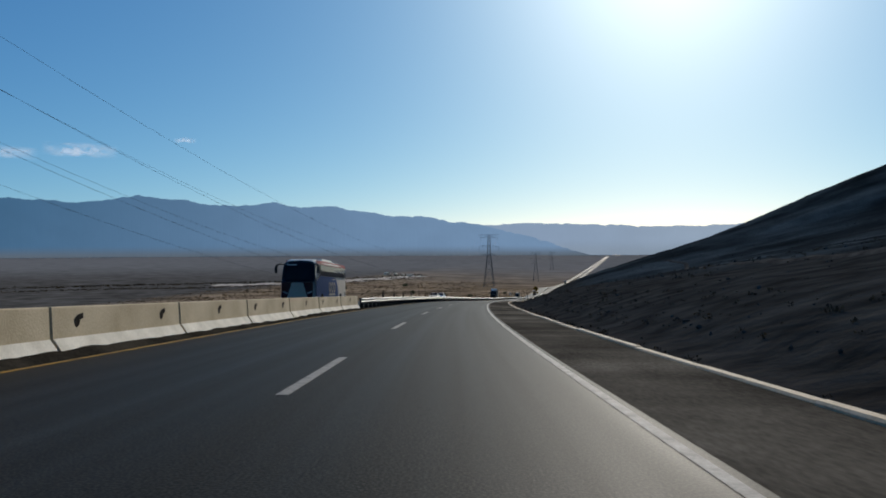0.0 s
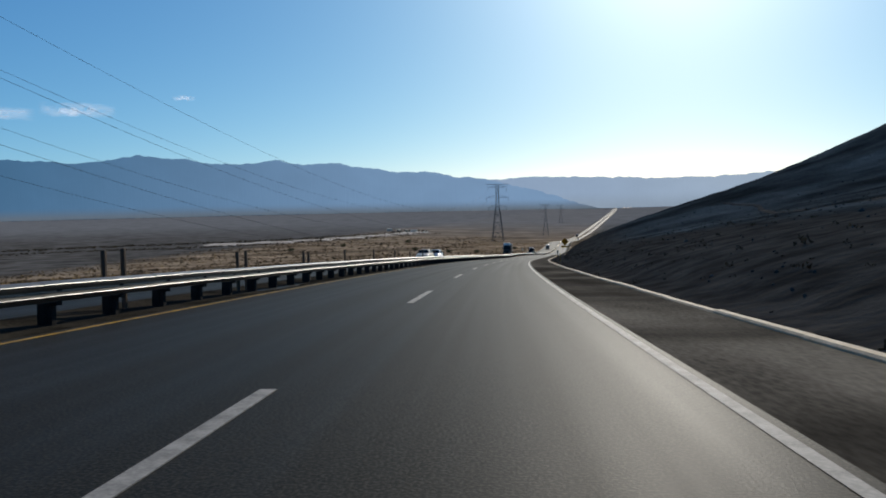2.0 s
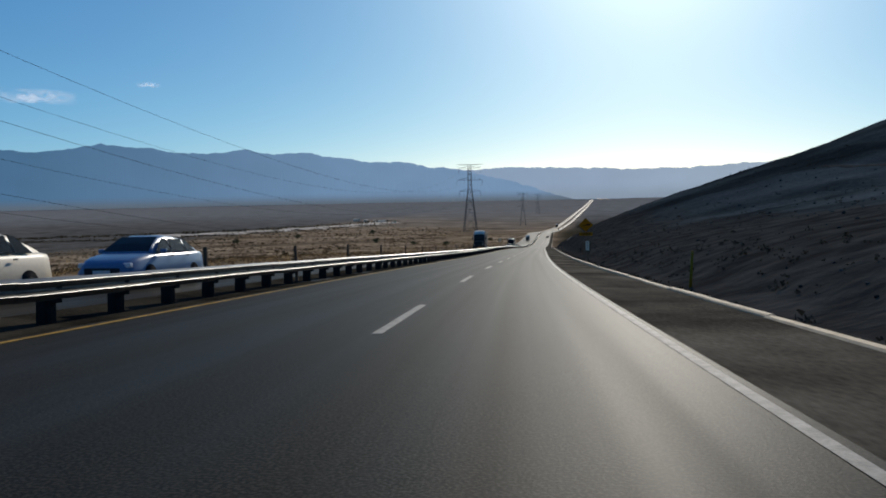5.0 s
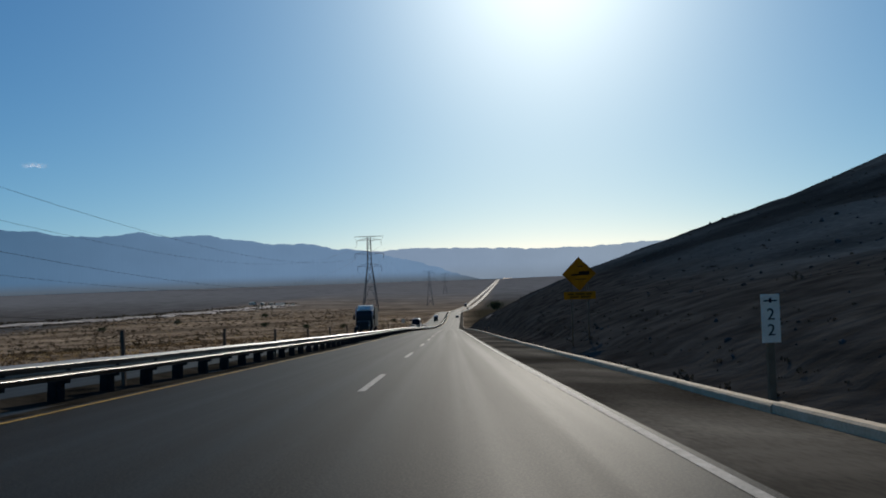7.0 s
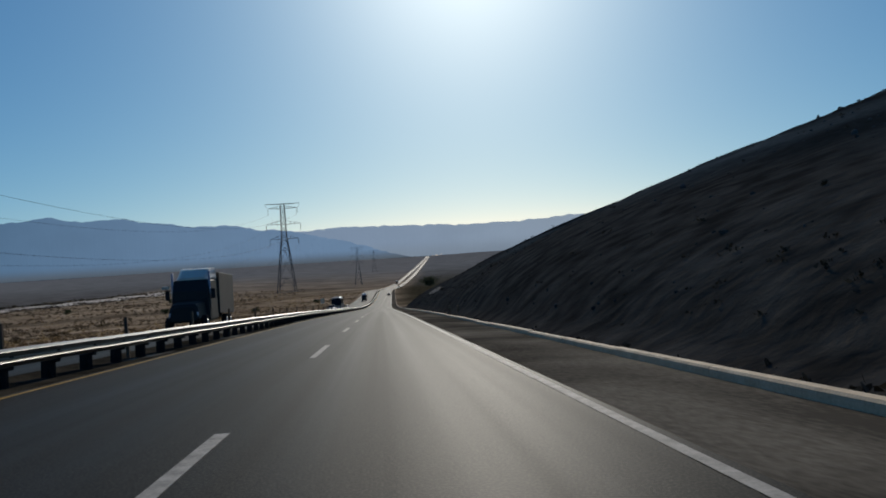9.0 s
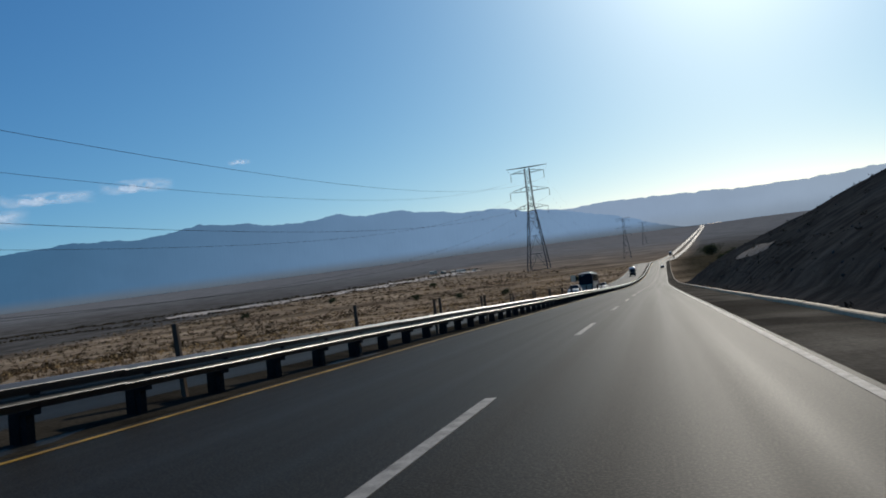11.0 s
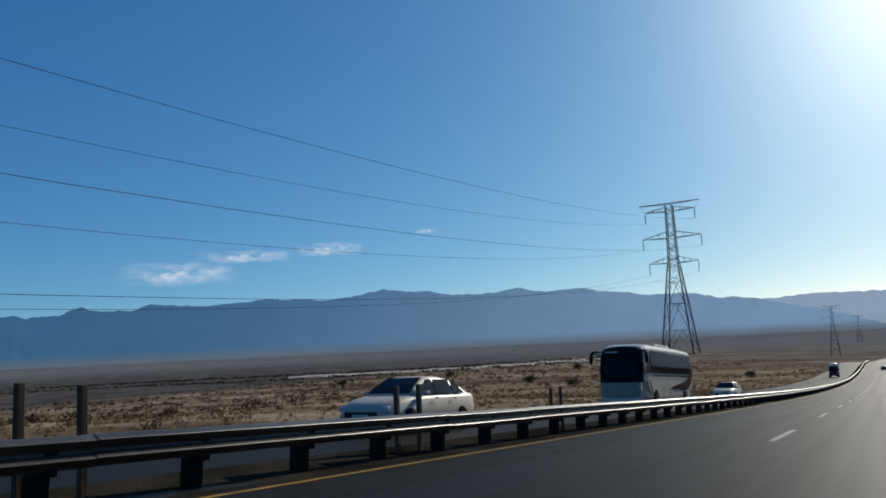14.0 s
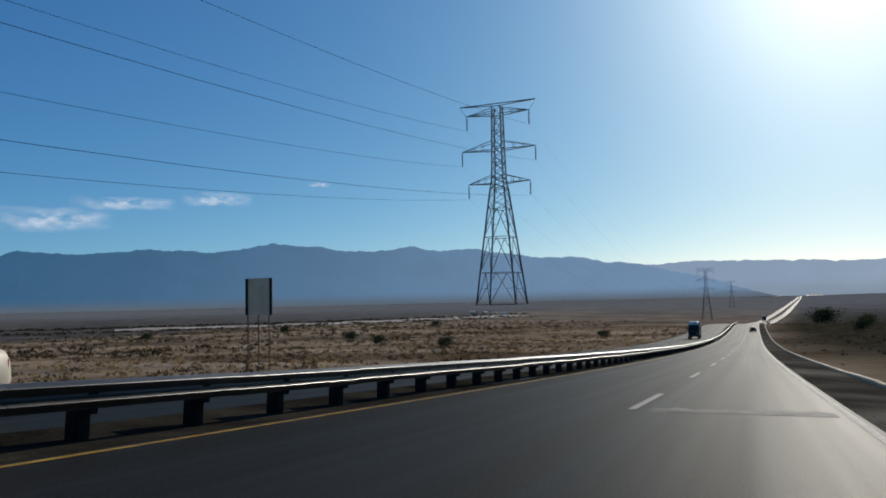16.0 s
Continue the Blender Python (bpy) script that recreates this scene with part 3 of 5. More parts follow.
# both ranges carry their haze as emission, paler sunward, greyer at the foot
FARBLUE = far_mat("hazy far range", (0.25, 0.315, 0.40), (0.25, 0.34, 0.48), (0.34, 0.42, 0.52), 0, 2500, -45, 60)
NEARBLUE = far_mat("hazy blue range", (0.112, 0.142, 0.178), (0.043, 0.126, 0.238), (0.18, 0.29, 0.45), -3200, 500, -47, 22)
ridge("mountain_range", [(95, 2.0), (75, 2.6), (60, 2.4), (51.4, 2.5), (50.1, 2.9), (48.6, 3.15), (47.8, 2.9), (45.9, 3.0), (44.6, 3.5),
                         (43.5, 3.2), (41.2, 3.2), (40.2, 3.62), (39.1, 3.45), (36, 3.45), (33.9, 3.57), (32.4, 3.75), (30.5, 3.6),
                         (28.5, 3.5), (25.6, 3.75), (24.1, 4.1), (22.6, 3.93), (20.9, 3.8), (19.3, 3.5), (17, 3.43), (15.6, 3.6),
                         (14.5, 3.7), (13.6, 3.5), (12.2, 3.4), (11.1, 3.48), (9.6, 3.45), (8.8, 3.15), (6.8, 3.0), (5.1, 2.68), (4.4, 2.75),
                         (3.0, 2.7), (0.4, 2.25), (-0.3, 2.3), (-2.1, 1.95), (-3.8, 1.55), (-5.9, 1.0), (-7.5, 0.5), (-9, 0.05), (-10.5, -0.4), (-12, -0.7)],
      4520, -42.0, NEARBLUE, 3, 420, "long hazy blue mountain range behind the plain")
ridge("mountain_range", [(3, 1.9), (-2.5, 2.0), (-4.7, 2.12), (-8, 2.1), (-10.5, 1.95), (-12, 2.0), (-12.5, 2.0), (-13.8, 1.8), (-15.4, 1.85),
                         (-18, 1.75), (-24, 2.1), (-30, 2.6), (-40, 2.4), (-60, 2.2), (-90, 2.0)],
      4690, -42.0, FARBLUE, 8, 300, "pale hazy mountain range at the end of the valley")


# ---- lattice pylons and their wires ----
def pylon(name, x, y, z0, top, turn, label):
    """A double-circuit lattice tower, 41 m high: four legs, panels of cross bracing, a top beam and three pairs of arms."""
    t = new(name)
    t.matrix_basis = pose(x, y, z0, 0, 0, turn)
    tagged(t, label, "pylon", "pylons")
    H = top
    lev = [0, 0.155, 0.33, 0.47, 0.575, 0.625, 0.70, 0.78, 0.86, 0.93, 0.985]
    wid = [4.1, 3.4, 2.6, 1.95, 1.45, 1.2, 1.12, 1.05, 1.0, 0.95, 0.92]
    zs = [H * q for q in lev]
    for sx, sy in ((-1, -1), (1, -1), (1, 1), (-1, 1)):
        bm = bmesh.new()
        for a in range(len(zs) - 1):
            bar(bm, (sx * wid[a], sy * wid[a], zs[a]), (sx * wid[a + 1], sy * wid[a + 1], zs[a + 1]), 0.24 if a < 4 else 0.17)
        part("leg", bm, STEEL, t)
    for ax in range(4):
        bm = bmesh.new()
        c, s_ = [(1, 0), (0, 1), (-1, 0), (0, -1)][ax]

        def q(u, a, v=None):
            w = wid[a]
            return (c * w - s_ * u * w, s_ * w + c * u * w, zs[a] if v is None else v)
        for a in range(len(zs) - 1):
            bar(bm, q(-1, a), q(1, a), 0.11)
            if a < 3:
                m = q(0, a + 1)
                bar(bm, q(-1, a), m, 0.11)
                bar(bm, q(1, a), m, 0.11)
                h1 = [(p_ + r_) / 2 for p_, r_ in zip(q(-1, a), m)]
                h2 = [(p_ + r_) / 2 for p_, r_ in zip(q(1, a), m)]
                bar(bm, h1, [(p_ + r_) / 2 for p_, r_ in zip(q(-1, a), q(-1, a + 1))], 0.08)
                bar(bm, h2, [(p_ + r_) / 2 for p_, r_ in zip(q(1, a), q(1, a + 1))], 0.08)
            else:
                mid_ = 2 if a < 8 else 1
                for j in range(mid_):
                    f0, f1 = j / mid_, (j + 1) / mid_
                    w0, w1 = wid[a] + (wid[a + 1] - wid[a]) * f0, wid[a] + (wid[a + 1] - wid[a]) * f1
                    z_0, z_1 = zs[a] + (zs[a + 1] - zs[a]) * f0, zs[a] + (zs[a + 1] - zs[a]) * f1
                    bar(bm, (c * w0 + s_ * w0, s_ * w0 - c * w0, z_0), (c * w1 - s_ * w1, s_ * w1 + c * w1, z_1), 0.08)
                    bar(bm, (c * w0 - s_ * w0, s_ * w0 + c * w0, z_0), (c * w1 + s_ * w1, s_ * w1 - c * w1, z_1), 0.08)
        part("bracing", bm, STEEL, t)
    arms = [(0.597, 6.6, 0.045), (0.765, 7.9, 0.045), (0.945, 6.7, 0.03)]
    for zf, reach, rise in arms:
        z = H * zf
        for sx in (-1, 1):
            bm = bmesh.new()
            w = 1.05
            tip = (sx * reach, 0, z + 0.25)
            for sy in (-1, 1):
                bar(bm, (sx * w, sy * w, z), tip, 0.14)
                bar(bm, (sx * w, sy * w, z + H * rise), tip, 0.10)
                for f0 in (0.33, 0.62):
                    lo = [(1 - f0) * p_ + f0 * r_ for p_, r_ in zip((sx * w, sy * w, z), tip)]
                    hi = [(1 - f0) * p_ + f0 * r_ for p_, r_ in zip((sx * w, sy * w, z + H * rise), tip)]
                    bar(bm, lo, hi, 0.07)
            arm = part("cross_arm", bm, STEEL, t)
            bm = bmesh.new()
            for j in range(9):
                tube(bm, (sx * reach, 0, z - 0.25 - 0.27 * j), (sx * reach, 0, z - 0.42 - 0.27 * j), 0.19, 0.08, 6)
            tube(bm, (sx * reach, 0, z + 0.2), (sx * reach, 0, z - 2.75), 0.06, None, 5)
            part("insulator", bm, mat("dark glass insulator", (0.06, 0.07, 0.07), (0.12, 0.13, 0.13), 4, 0.3), arm, "hanging string of insulator discs")
    bm = bmesh.new()
    for sy in (-1, 1):
        bar(bm, (-8.15, 0, H), (0, sy * 0.9, H * 0.995), 0.13)
        bar(bm, (8.15, 0, H), (0, sy * 0.9, H * 0.995), 0.13)
        bar(bm, (-8.15, 0, H), (-6.7, 0, H * 0.945), 0.06)
        bar(bm, (8.15, 0, H), (6.7, 0, H * 0.945), 0.06)
    bar(bm, (-8.15, 0, H + 0.05), (8.15, 0, H + 0.05), 0.16)
    part("top_beam", bm, STEEL, t, "shield wire beam")
    return t


PYL = [(-70.0, 57.0, -7.0, 49.5), (27.0, 608.3, -29.5, 41.3), (121.6, 1164.4, -44.0, 45.1), (214.0, 1715.0, -41.5, 41.3)]
for i, (px, py, pz, ph) in enumerate(PYL):
    if i > 1:            # the far ones stand on the valley floor
        k_ = int(np.argmin((RX - px) ** 2 + (RY - py) ** 2))
        pz = float(RZ[k_] + ground_h(RS[k_], (px - RX[k_]) * math.cos(RH[k_]) + (py - RY[k_]) * math.sin(RH[k_])))
        PYL[i] = (px, py, pz, ph)
    pylon("pylon", px, py, pz, ph, -9.0, "grey steel lattice power pylon standing in dry scrub")
WIRE = mat("dull aluminium cable", (0.05, 0.055, 0.06), (0.09, 0.095, 0.1), 1, 0.6, metal=0.4, bump=0)
for i in range(len(PYL) - 1):
    a, b = PYL[i], PYL[i + 1]
    lift = 8.2 if i == 0 else 0.0
    ca, sa = math.cos(radians(-9)), math.sin(radians(-9))
    ends = [(o * sx, zf * 41.3 - 2.8) for zf, o in ((0.597, 6.6), (0.765, 7.9), (0.945, 6.7)) for sx in (-1, 1)]
    for o, h in ends:
        sag = 25.4 if i == 0 else 20.0
        bm = bmesh.new()
        rad = 0.025 if i == 0 else 0.009
        n = 40
        ring0 = None
        for k in range(n + 1):
            t = k / n
            c = Vector((a[0] + (b[0] - a[0]) * t + ca * o, a[1] + (b[1] - a[1]) * t + sa * o, a[2] + lift + (b[2] - a[2] - lift) * t + h - sag * 4 * t * (1 - t)))
            ringv = [bm.verts.new(c + Vector((rad * math.cos(u), 0, rad * math.sin(u)))) for u in (0.5, 2.6, 4.7)]
            if ring0:
                for q in range(3):
                    bm.faces.new((ring0[q], ring0[(q + 1) % 3], ringv[(q + 1) % 3], ringv[q]))
            ring0 = ringv
        tagged(link_mesh("power_line", bm, WIRE), "sagging dark power cable strung between pylons", "power line", "power lines")


# ---- a narrow worn path along the foot of the hill ----
ps_ = steps((24, 278, 3.0))
pd0 = np.interp(ps_, [20, 45, 80, 130, 190, 250, 280], [19, 22, 26, 36, 46, 55, 52]) + 0.5 * wave(ps_, 0 * ps_, 0.05, 15)
cross = np.array([-0.7, -0.35, 0.35, 0.7])
PS_, PD_ = np.repeat(ps_[:, None], 4, 1), pd0[:, None] + cross[None]
pi0 = (np.arange(len(ps_) - 1)[:, None] * 4 + np.arange(3)[None]).ravel()
path = raw("hill_path", at(PS_, PD_, ground_h(PS_, PD_) + 0.14 - 0.22 * (np.abs(cross) > 0.5)[None]).reshape(-1, 3),
           np.stack([pi0, pi0 + 1, pi0 + 5, pi0 + 4], -1).tolist(), mat("worn pale earth", (0.022, 0.022, 0.021), (0.072, 0.070, 0.064), 0.8, 0.95, bump=0.4, fine=8, spec=0.0), True)
tagged(path, "narrow worn earth path along the dark slope", "path", kind="structure")
qs_ = steps((374, 400, 2.0))
cq = np.array([-1.0, -0.5, 0.5, 1.0])
QS, QD = np.repeat(qs_[:, None], 4, 1), (11.6 + 0.3 * wave(qs_, 0 * qs_, 0.4, 19))[:, None] + cq[None] * (0.5 + 0.5 * np.sin((qs_ - 374) / 26 * 3.1416))[:, None]
qi = (np.arange(len(qs_) - 1)[:, None] * 4 + np.arange(3)[None]).ravel()
bare = raw("bare_patch", at(QS, QD, ground_h(QS, QD) + 0.14 - 0.22 * (np.abs(cq) > 0.8)[None]).reshape(-1, 3), np.stack([qi, qi + 1, qi + 5, qi + 4], -1).tolist(),
           mat("bleached bare earth", (0.12, 0.105, 0.085), (0.30, 0.265, 0.22), 0.9, 0.95, bump=0.4, fine=9, spec=0.0), True)
tagged(bare, "pale bare earth patch at the foot of the dark slope", "bare ground", kind="structure")


def put_ground(s, d, dh=0.0, turn=0.0):
    """An upright pose on the ground at that place of the plan."""
    p = at(s, d, float(ground_h(s, d)) + dh)
    return pose(*p, 0, 0, math.degrees(np.interp(s, RS, RH)) + turn)


BLACK = mat("black rubber", (0.012, 0.012, 0.012), (0.03, 0.03, 0.03), 8, 0.98, bump=0.2, spec=0.0)
GLASS = mat("dark tinted glass", (0.008, 0.010, 0.014), (0.014, 0.017, 0.022), 1, 0.08, bump=0, spec=0.25)
RIM = mat("alloy wheel metal", (0.25, 0.25, 0.26), (0.4, 0.4, 0.41), 4, 0.4, metal=0.8, bump=0.05)
LAMP = mat("clear lamp lens", (0.45, 0.46, 0.48), (0.7, 0.71, 0.72), 10, 0.12, bump=0)
REDLAMP = mat("red lamp lens", (0.25, 0.01, 0.01), (0.4, 0.02, 0.02), 10, 0.15, bump=0)
DARKPLASTIC = mat("dark plastic", (0.015, 0.015, 0.016), (0.035, 0.035, 0.036), 5, 0.8, bump=0.1, spec=0.1)


def paint(name, c, rough=0.28):
    return mat(name, tuple(v * 0.82 for v in c), c, 0.8, rough, bump=0.02, fine=12, spec=0.3)


DULLRIM = mat("dusty steel rim", (0.04, 0.04, 0.04), (0.09, 0.088, 0.085), 6, 0.9, bump=0.05, spec=0.05)


def wheel(parent, x, y, r, w, rim=RIM):
    bm = bmesh.new()
    tube(bm, (x - w / 2, y, r), (x + w / 2, y, r), r, r, 20)
    bmesh.ops.bevel(bm, geom=[e for e in bm.edges if abs((e.verts[0].co - e.verts[1].co).x) < 1e-4], offset=0.03, segments=2, affect="EDGES")
    ty = part("wheel", bm, BLACK, parent, "black tyre on a metal rim", True)
    bm = bmesh.new()
    sx = 1 if x > 0 else -1
    tube(bm, (x + sx * (w / 2 - 0.03), y, r), (x + sx * (w / 2 + 0.015), y, r), r * 0.58, r * 0.5, 16)
    part("rim", bm, rim, ty)


def hull(bm, stations):
    """A body drawn through cross sections: (y, half width low, half width high, z low, z high, corner)."""
    rings = []
    for y, wl, wh, z0, z1, c in stations:
        pts = [(-wl, z0 + c), (-wl + c * 0.6, z0), (wl - c * 0.6, z0), (wl, z0 + c), (wl + (wh - wl) * 0.5, (z0 + z1) / 2), (wh, z1 - c), (wh - c * 0.5, z1 - c * 0.25),
               (wh - c * 1.4, z1), (-wh + c * 1.4, z1), (-wh + c * 0.5, z1 - c * 0.25), (-wh, z1 - c), (-wl + (wl - wh) * 0.5, (z0 + z1) / 2)]
        rings.append([bm.verts.new((x, y, z)) for x, z in pts])
    k = len(rings[0])
    for a, b in zip(rings[:-1], rings[1:]):
        for i in range(k):
            j = (i + 1) % k
            bm.faces.new((a[i], a[j], b[j], b[i]))
    bm.faces.new(list(reversed(rings[0])))
    bm.faces.new(rings[-1])
    bmesh.ops.recalc_face_normals(bm, faces=bm.faces)


def plate(bm, pts, t=0.012):
    """A thin plate through a ring of points."""
    f = bm.faces.new([bm.verts.new(p) for p in pts])
    bmesh.ops.solidify(bm, geom=[f], thickness=t)


def extrude_arch(bm, sx, y, r):
    """The dark half-round recess over a wheel."""
    ring = [(sx * 1.288, y + r * math.cos(a), 0.36 + max(0.0, r * 1.02 * math.sin(a))) for a in np.linspace(0, math.pi, 14)]
    plate(bm, ring, 0.012)


MIRRORGLASS = mat("coated side glass", (0.02, 0.022, 0.022), (0.03, 0.032, 0.032), 1, 0.06, bump=0)
MIRRORGLASS.node_tree.nodes["Principled BSDF"].inputs["IOR"].default_value = 1.9
MAROON = paint("maroon paint", (0.075, 0.012, 0.018))
BLUE, DEEPBLUE, RED, IVORY = paint("deep blue paint", (0.005, 0.075, 0.265), 0.45), paint("navy paint", (0.01, 0.02, 0.06)), paint("faded red paint", (0.42, 0.075, 0.075), 0.75), paint("off-white paint", (0.72, 0.64, 0.51))


def hose(bm, pts, radii):
    """A round arm through points, with its own thickness at each."""
    rings = []
    for k, (p, q) in enumerate(zip(pts, radii)):
        ax = (pts[min(k + 1, len(pts) - 1)] - pts[max(k - 1, 0)]).normalized()
        u = ax.cross(Vector((0.3, 1, 0.1))).normalized()
        v = ax.cross(u)
        rings.append([bm.verts.new(p + (u * math.cos(a) + v * math.sin(a)) * q) for a in np.linspace(0, 2 * math.pi, 10, endpoint=False)])
    for a, b in zip(rings[:-1], rings[1:]):
        for i in range(10):
            bm.faces.new((a[i], a[(i + 1) % 10], b[(i + 1) % 10], b[i]))
    bm.faces.new(rings[0])
    bm.faces.new(rings[-1])
    bmesh.ops.recalc_face_normals(bm, faces=bm.faces)


def bus(s, d, body, label, stripe, livery, sill, nose, nose_label, beltline):
    """A touring coach, 12.2 m long; its front at y = 6.1."""
    t = new("coach")
    t.matrix_basis = stand(s, d, 0.12, 180)
    tagged(t, label, "bus", "oncoming traffic")
    bm = bmesh.new()
    hull(bm, [(-6.1, 1.18, 1.06, 0.42, 3.30, 0.24), (-6.0, 1.25, 1.14, 0.36, 3.44, 0.24), (-3, 1.27, 1.16, 0.33, 3.52, 0.26), (3, 1.27, 1.16, 0.33, 3.52, 0.26),
              (4.9, 1.27, 1.15, 0.33, 3.50, 0.26), (5.4, 1.25, 1.10, 0.34, 3.40, 0.30), (5.62, 1.22, 1.04, 0.35, 3.22, 0.30), (5.78, 1.18, 1.04, 0.36, 2.8, 0.26),
              (5.92, 1.14, 1.05, 0.38, 2.2, 0.24), (6.0, 1.12, 1.05, 0.40, 1.3, 0.2)])
    part("body", bm, body, t)
    # the windscreen: a tall dark pane, wrapped round the corners and rounded at the top
    bm = bmesh.new()
    cols = np.linspace(-1, 1, 9)
    levels = [(sill, 1.20, 6.16), ((sill + 2.4) / 2, 1.20, 6.14), (2.4, 1.19, 6.08), (2.8, 1.17, 5.99), (3.15, 1.13, 5.85), (3.38, 1.0, 5.68)]
    grid = [[bm.verts.new((c * w, y - 0.22 * c ** 6, z - (0.10 * c * c if k == 5 else 0.0))) for c in cols] for k, (z, w, y) in enumerate(levels)]
    for g0, g1 in zip(grid[:-1], grid[1:]):
        for i in range(8):
            bm.faces.new((g0[i], g0[i + 1], g1[i + 1], g1[i]))
    bmesh.ops.solidify(bm, geom=bm.faces[:], thickness=0.03)
    part("windscreen", bm, GLASS, t, "tall dark windscreen with rounded top", True)
    bm = bmesh.new()
    box(bm, 0.15, 0.85, 5.90, 5.96, 3.02, 3.09)
    part("destination_board", bm, mat("pale sign panel", (0.5, 0.52, 0.5), (0.65, 0.66, 0.62), 20, 0.5), t, "pale destination board at the top of the glass")
    bm = bmesh.new()
    plate(bm, [(-1.13, 6.13, 0.62), (1.13, 6.13, 0.62), (1.15, 6.15, sill - 0.01), (-1.15, 6.15, sill - 0.01)], 0.04)
    part("nose_panel", bm, nose, t, nose_label)
    bm = bmesh.new()
    plate(bm, [(-0.75, 6.19, 0.64), (0.75, 6.19, 0.64), (0.42, 6.19, sill - 0.05), (-0.42, 6.19, sill - 0.05)], 0.03)
    part("bonnet_panel", bm, body, t, "pale tapering panel under the windscreen")
    for sx in (-1, 1):
        bm = bmesh.new()
        plate(bm, [(sx * 1.282, -5.7, beltline), (sx * 1.282, 4.3, beltline), (sx * 1.268, 4.3, beltline + 0.36), (sx * 1.268, -5.7, beltline + 0.36)])
        part("side_window", bm, GLASS, t, "dark lower strip of side glass")
        bm = bmesh.new()
        plate(bm, [(sx * 1.268, -5.75, beltline + 0.365), (sx * 1.268, 4.3, beltline + 0.365), (sx * 1.190, 4.3, 3.15), (sx * 1.190, -5.75, 3.12)])
        part("side_window", bm, MIRRORGLASS, t, "sky-reflecting upper side glass")
        bm = bmesh.new()
        plate(bm, [(sx * 1.285, 4.45, beltline - 0.02), (sx * 1.27, 5.85, 1.92), (sx * 1.20, 5.78, 2.55), (sx * 1.17, 5.45, 3.0), (sx * 1.205, 4.45, 3.05)])
        part("driver_window", bm, GLASS, t, "dark slanting driver's window")
        for y in (-3.5, 3.7):
            wheel(t, sx * 1.15, y, 0.50, 0.30, DULLRIM)
            bm = bmesh.new()
            extrude_arch(bm, sx, y, 0.62)
            part("wheel_arch", bm, DARKPLASTIC, t, "dark wheel arch")
        bm = bmesh.new()
        ring = [Vector((sx * 1.12, 5.85, 3.08)), Vector((sx * 1.36, 6.15, 3.10)), Vector((sx * 1.50, 6.32, 2.98)), Vector((sx * 1.53, 6.36, 2.80)), Vector((sx * 1.53, 6.36, 2.42))]
        hose(bm, ring, (0.05, 0.06, 0.085, 0.11, 0.085))
        part("mirror", bm, DARKPLASTIC, t, "drooping black mirror arm", True)
        bm = bmesh.new()
        plate(bm, [(sx * 0.70, 6.19, 1.02), (sx * 1.08, 6.16, 1.16), (sx * 1.10, 6.15, 1.08), (sx * 0.74, 6.19, 0.93)], 0.03)
        part("headlight", bm, LAMP, t, "slanting clear headlight")
        bm = bmesh.new()
        box(bm, sx * 1.02, sx * 1.14, -6.14, -6.06, 0.9, 1.5, 0.02)
        part("tail_light", bm, REDLAMP, t)
        for z in (0.55, 0.70, 0.85, 1.0):
            bm = bmesh.new()
            box(bm, sx * 1.26, sx * 1.285, -5.95, -5.25, z, z + 0.06, 0.008)
            part("grille_slat", bm, DARKPLASTIC, t)
        for y in (-2.4, -1.0, 0.5, 1.9):
            bm = bmesh.new()
            box(bm, sx * 1.272, sx * 1.280, y, y + 0.015, 0.42, 1.15)
            part("locker_seam", bm, DARKPLASTIC, t)
        if stripe:
            bm = bmesh.new()
            plate(bm, [(sx * 1.193, -6.0, 3.13), (sx * 1.193, 5.0, 3.16), (sx * 1.08, 5.1, 3.45), (sx * 1.08, -6.0, 3.42)])
            part("roof_stripe", bm, stripe, t, "faded red stripe along the roof edge")
        livery(t, sx)
    bm = bmesh.new()
    box(bm, -0.75, 0.75, -2.2, 1.4, 3.50, 3.68, 0.08)
    part("roof_unit", bm, body, t, "rounded white roof cooling unit")
    bm = bmesh.new()
    box(bm, -1.12, 1.12, 5.95, 6.2, 0.34, 0.60, 0.05)
    part("bumper", bm, nose, t)
    return t


def letter_ring(bm, x, y, z, r, w, sx):
    """One round block of the emblem, a thick ring."""
    n = 16
    va = [[bm.verts.new((x, y + q * math.cos(a), z + q * 1.15 * math.sin(a))) for a in np.linspace(0, 2 * math.pi, n, endpoint=False)] for q in (r, r - w)]
    fs = [bm.faces.new((va[0][i], va[0][(i + 1) % n], va[1][(i + 1) % n], va[1][i])) for i in range(n)]
    bmesh.ops.solidify(bm, geom=fs, thickness=0.01)


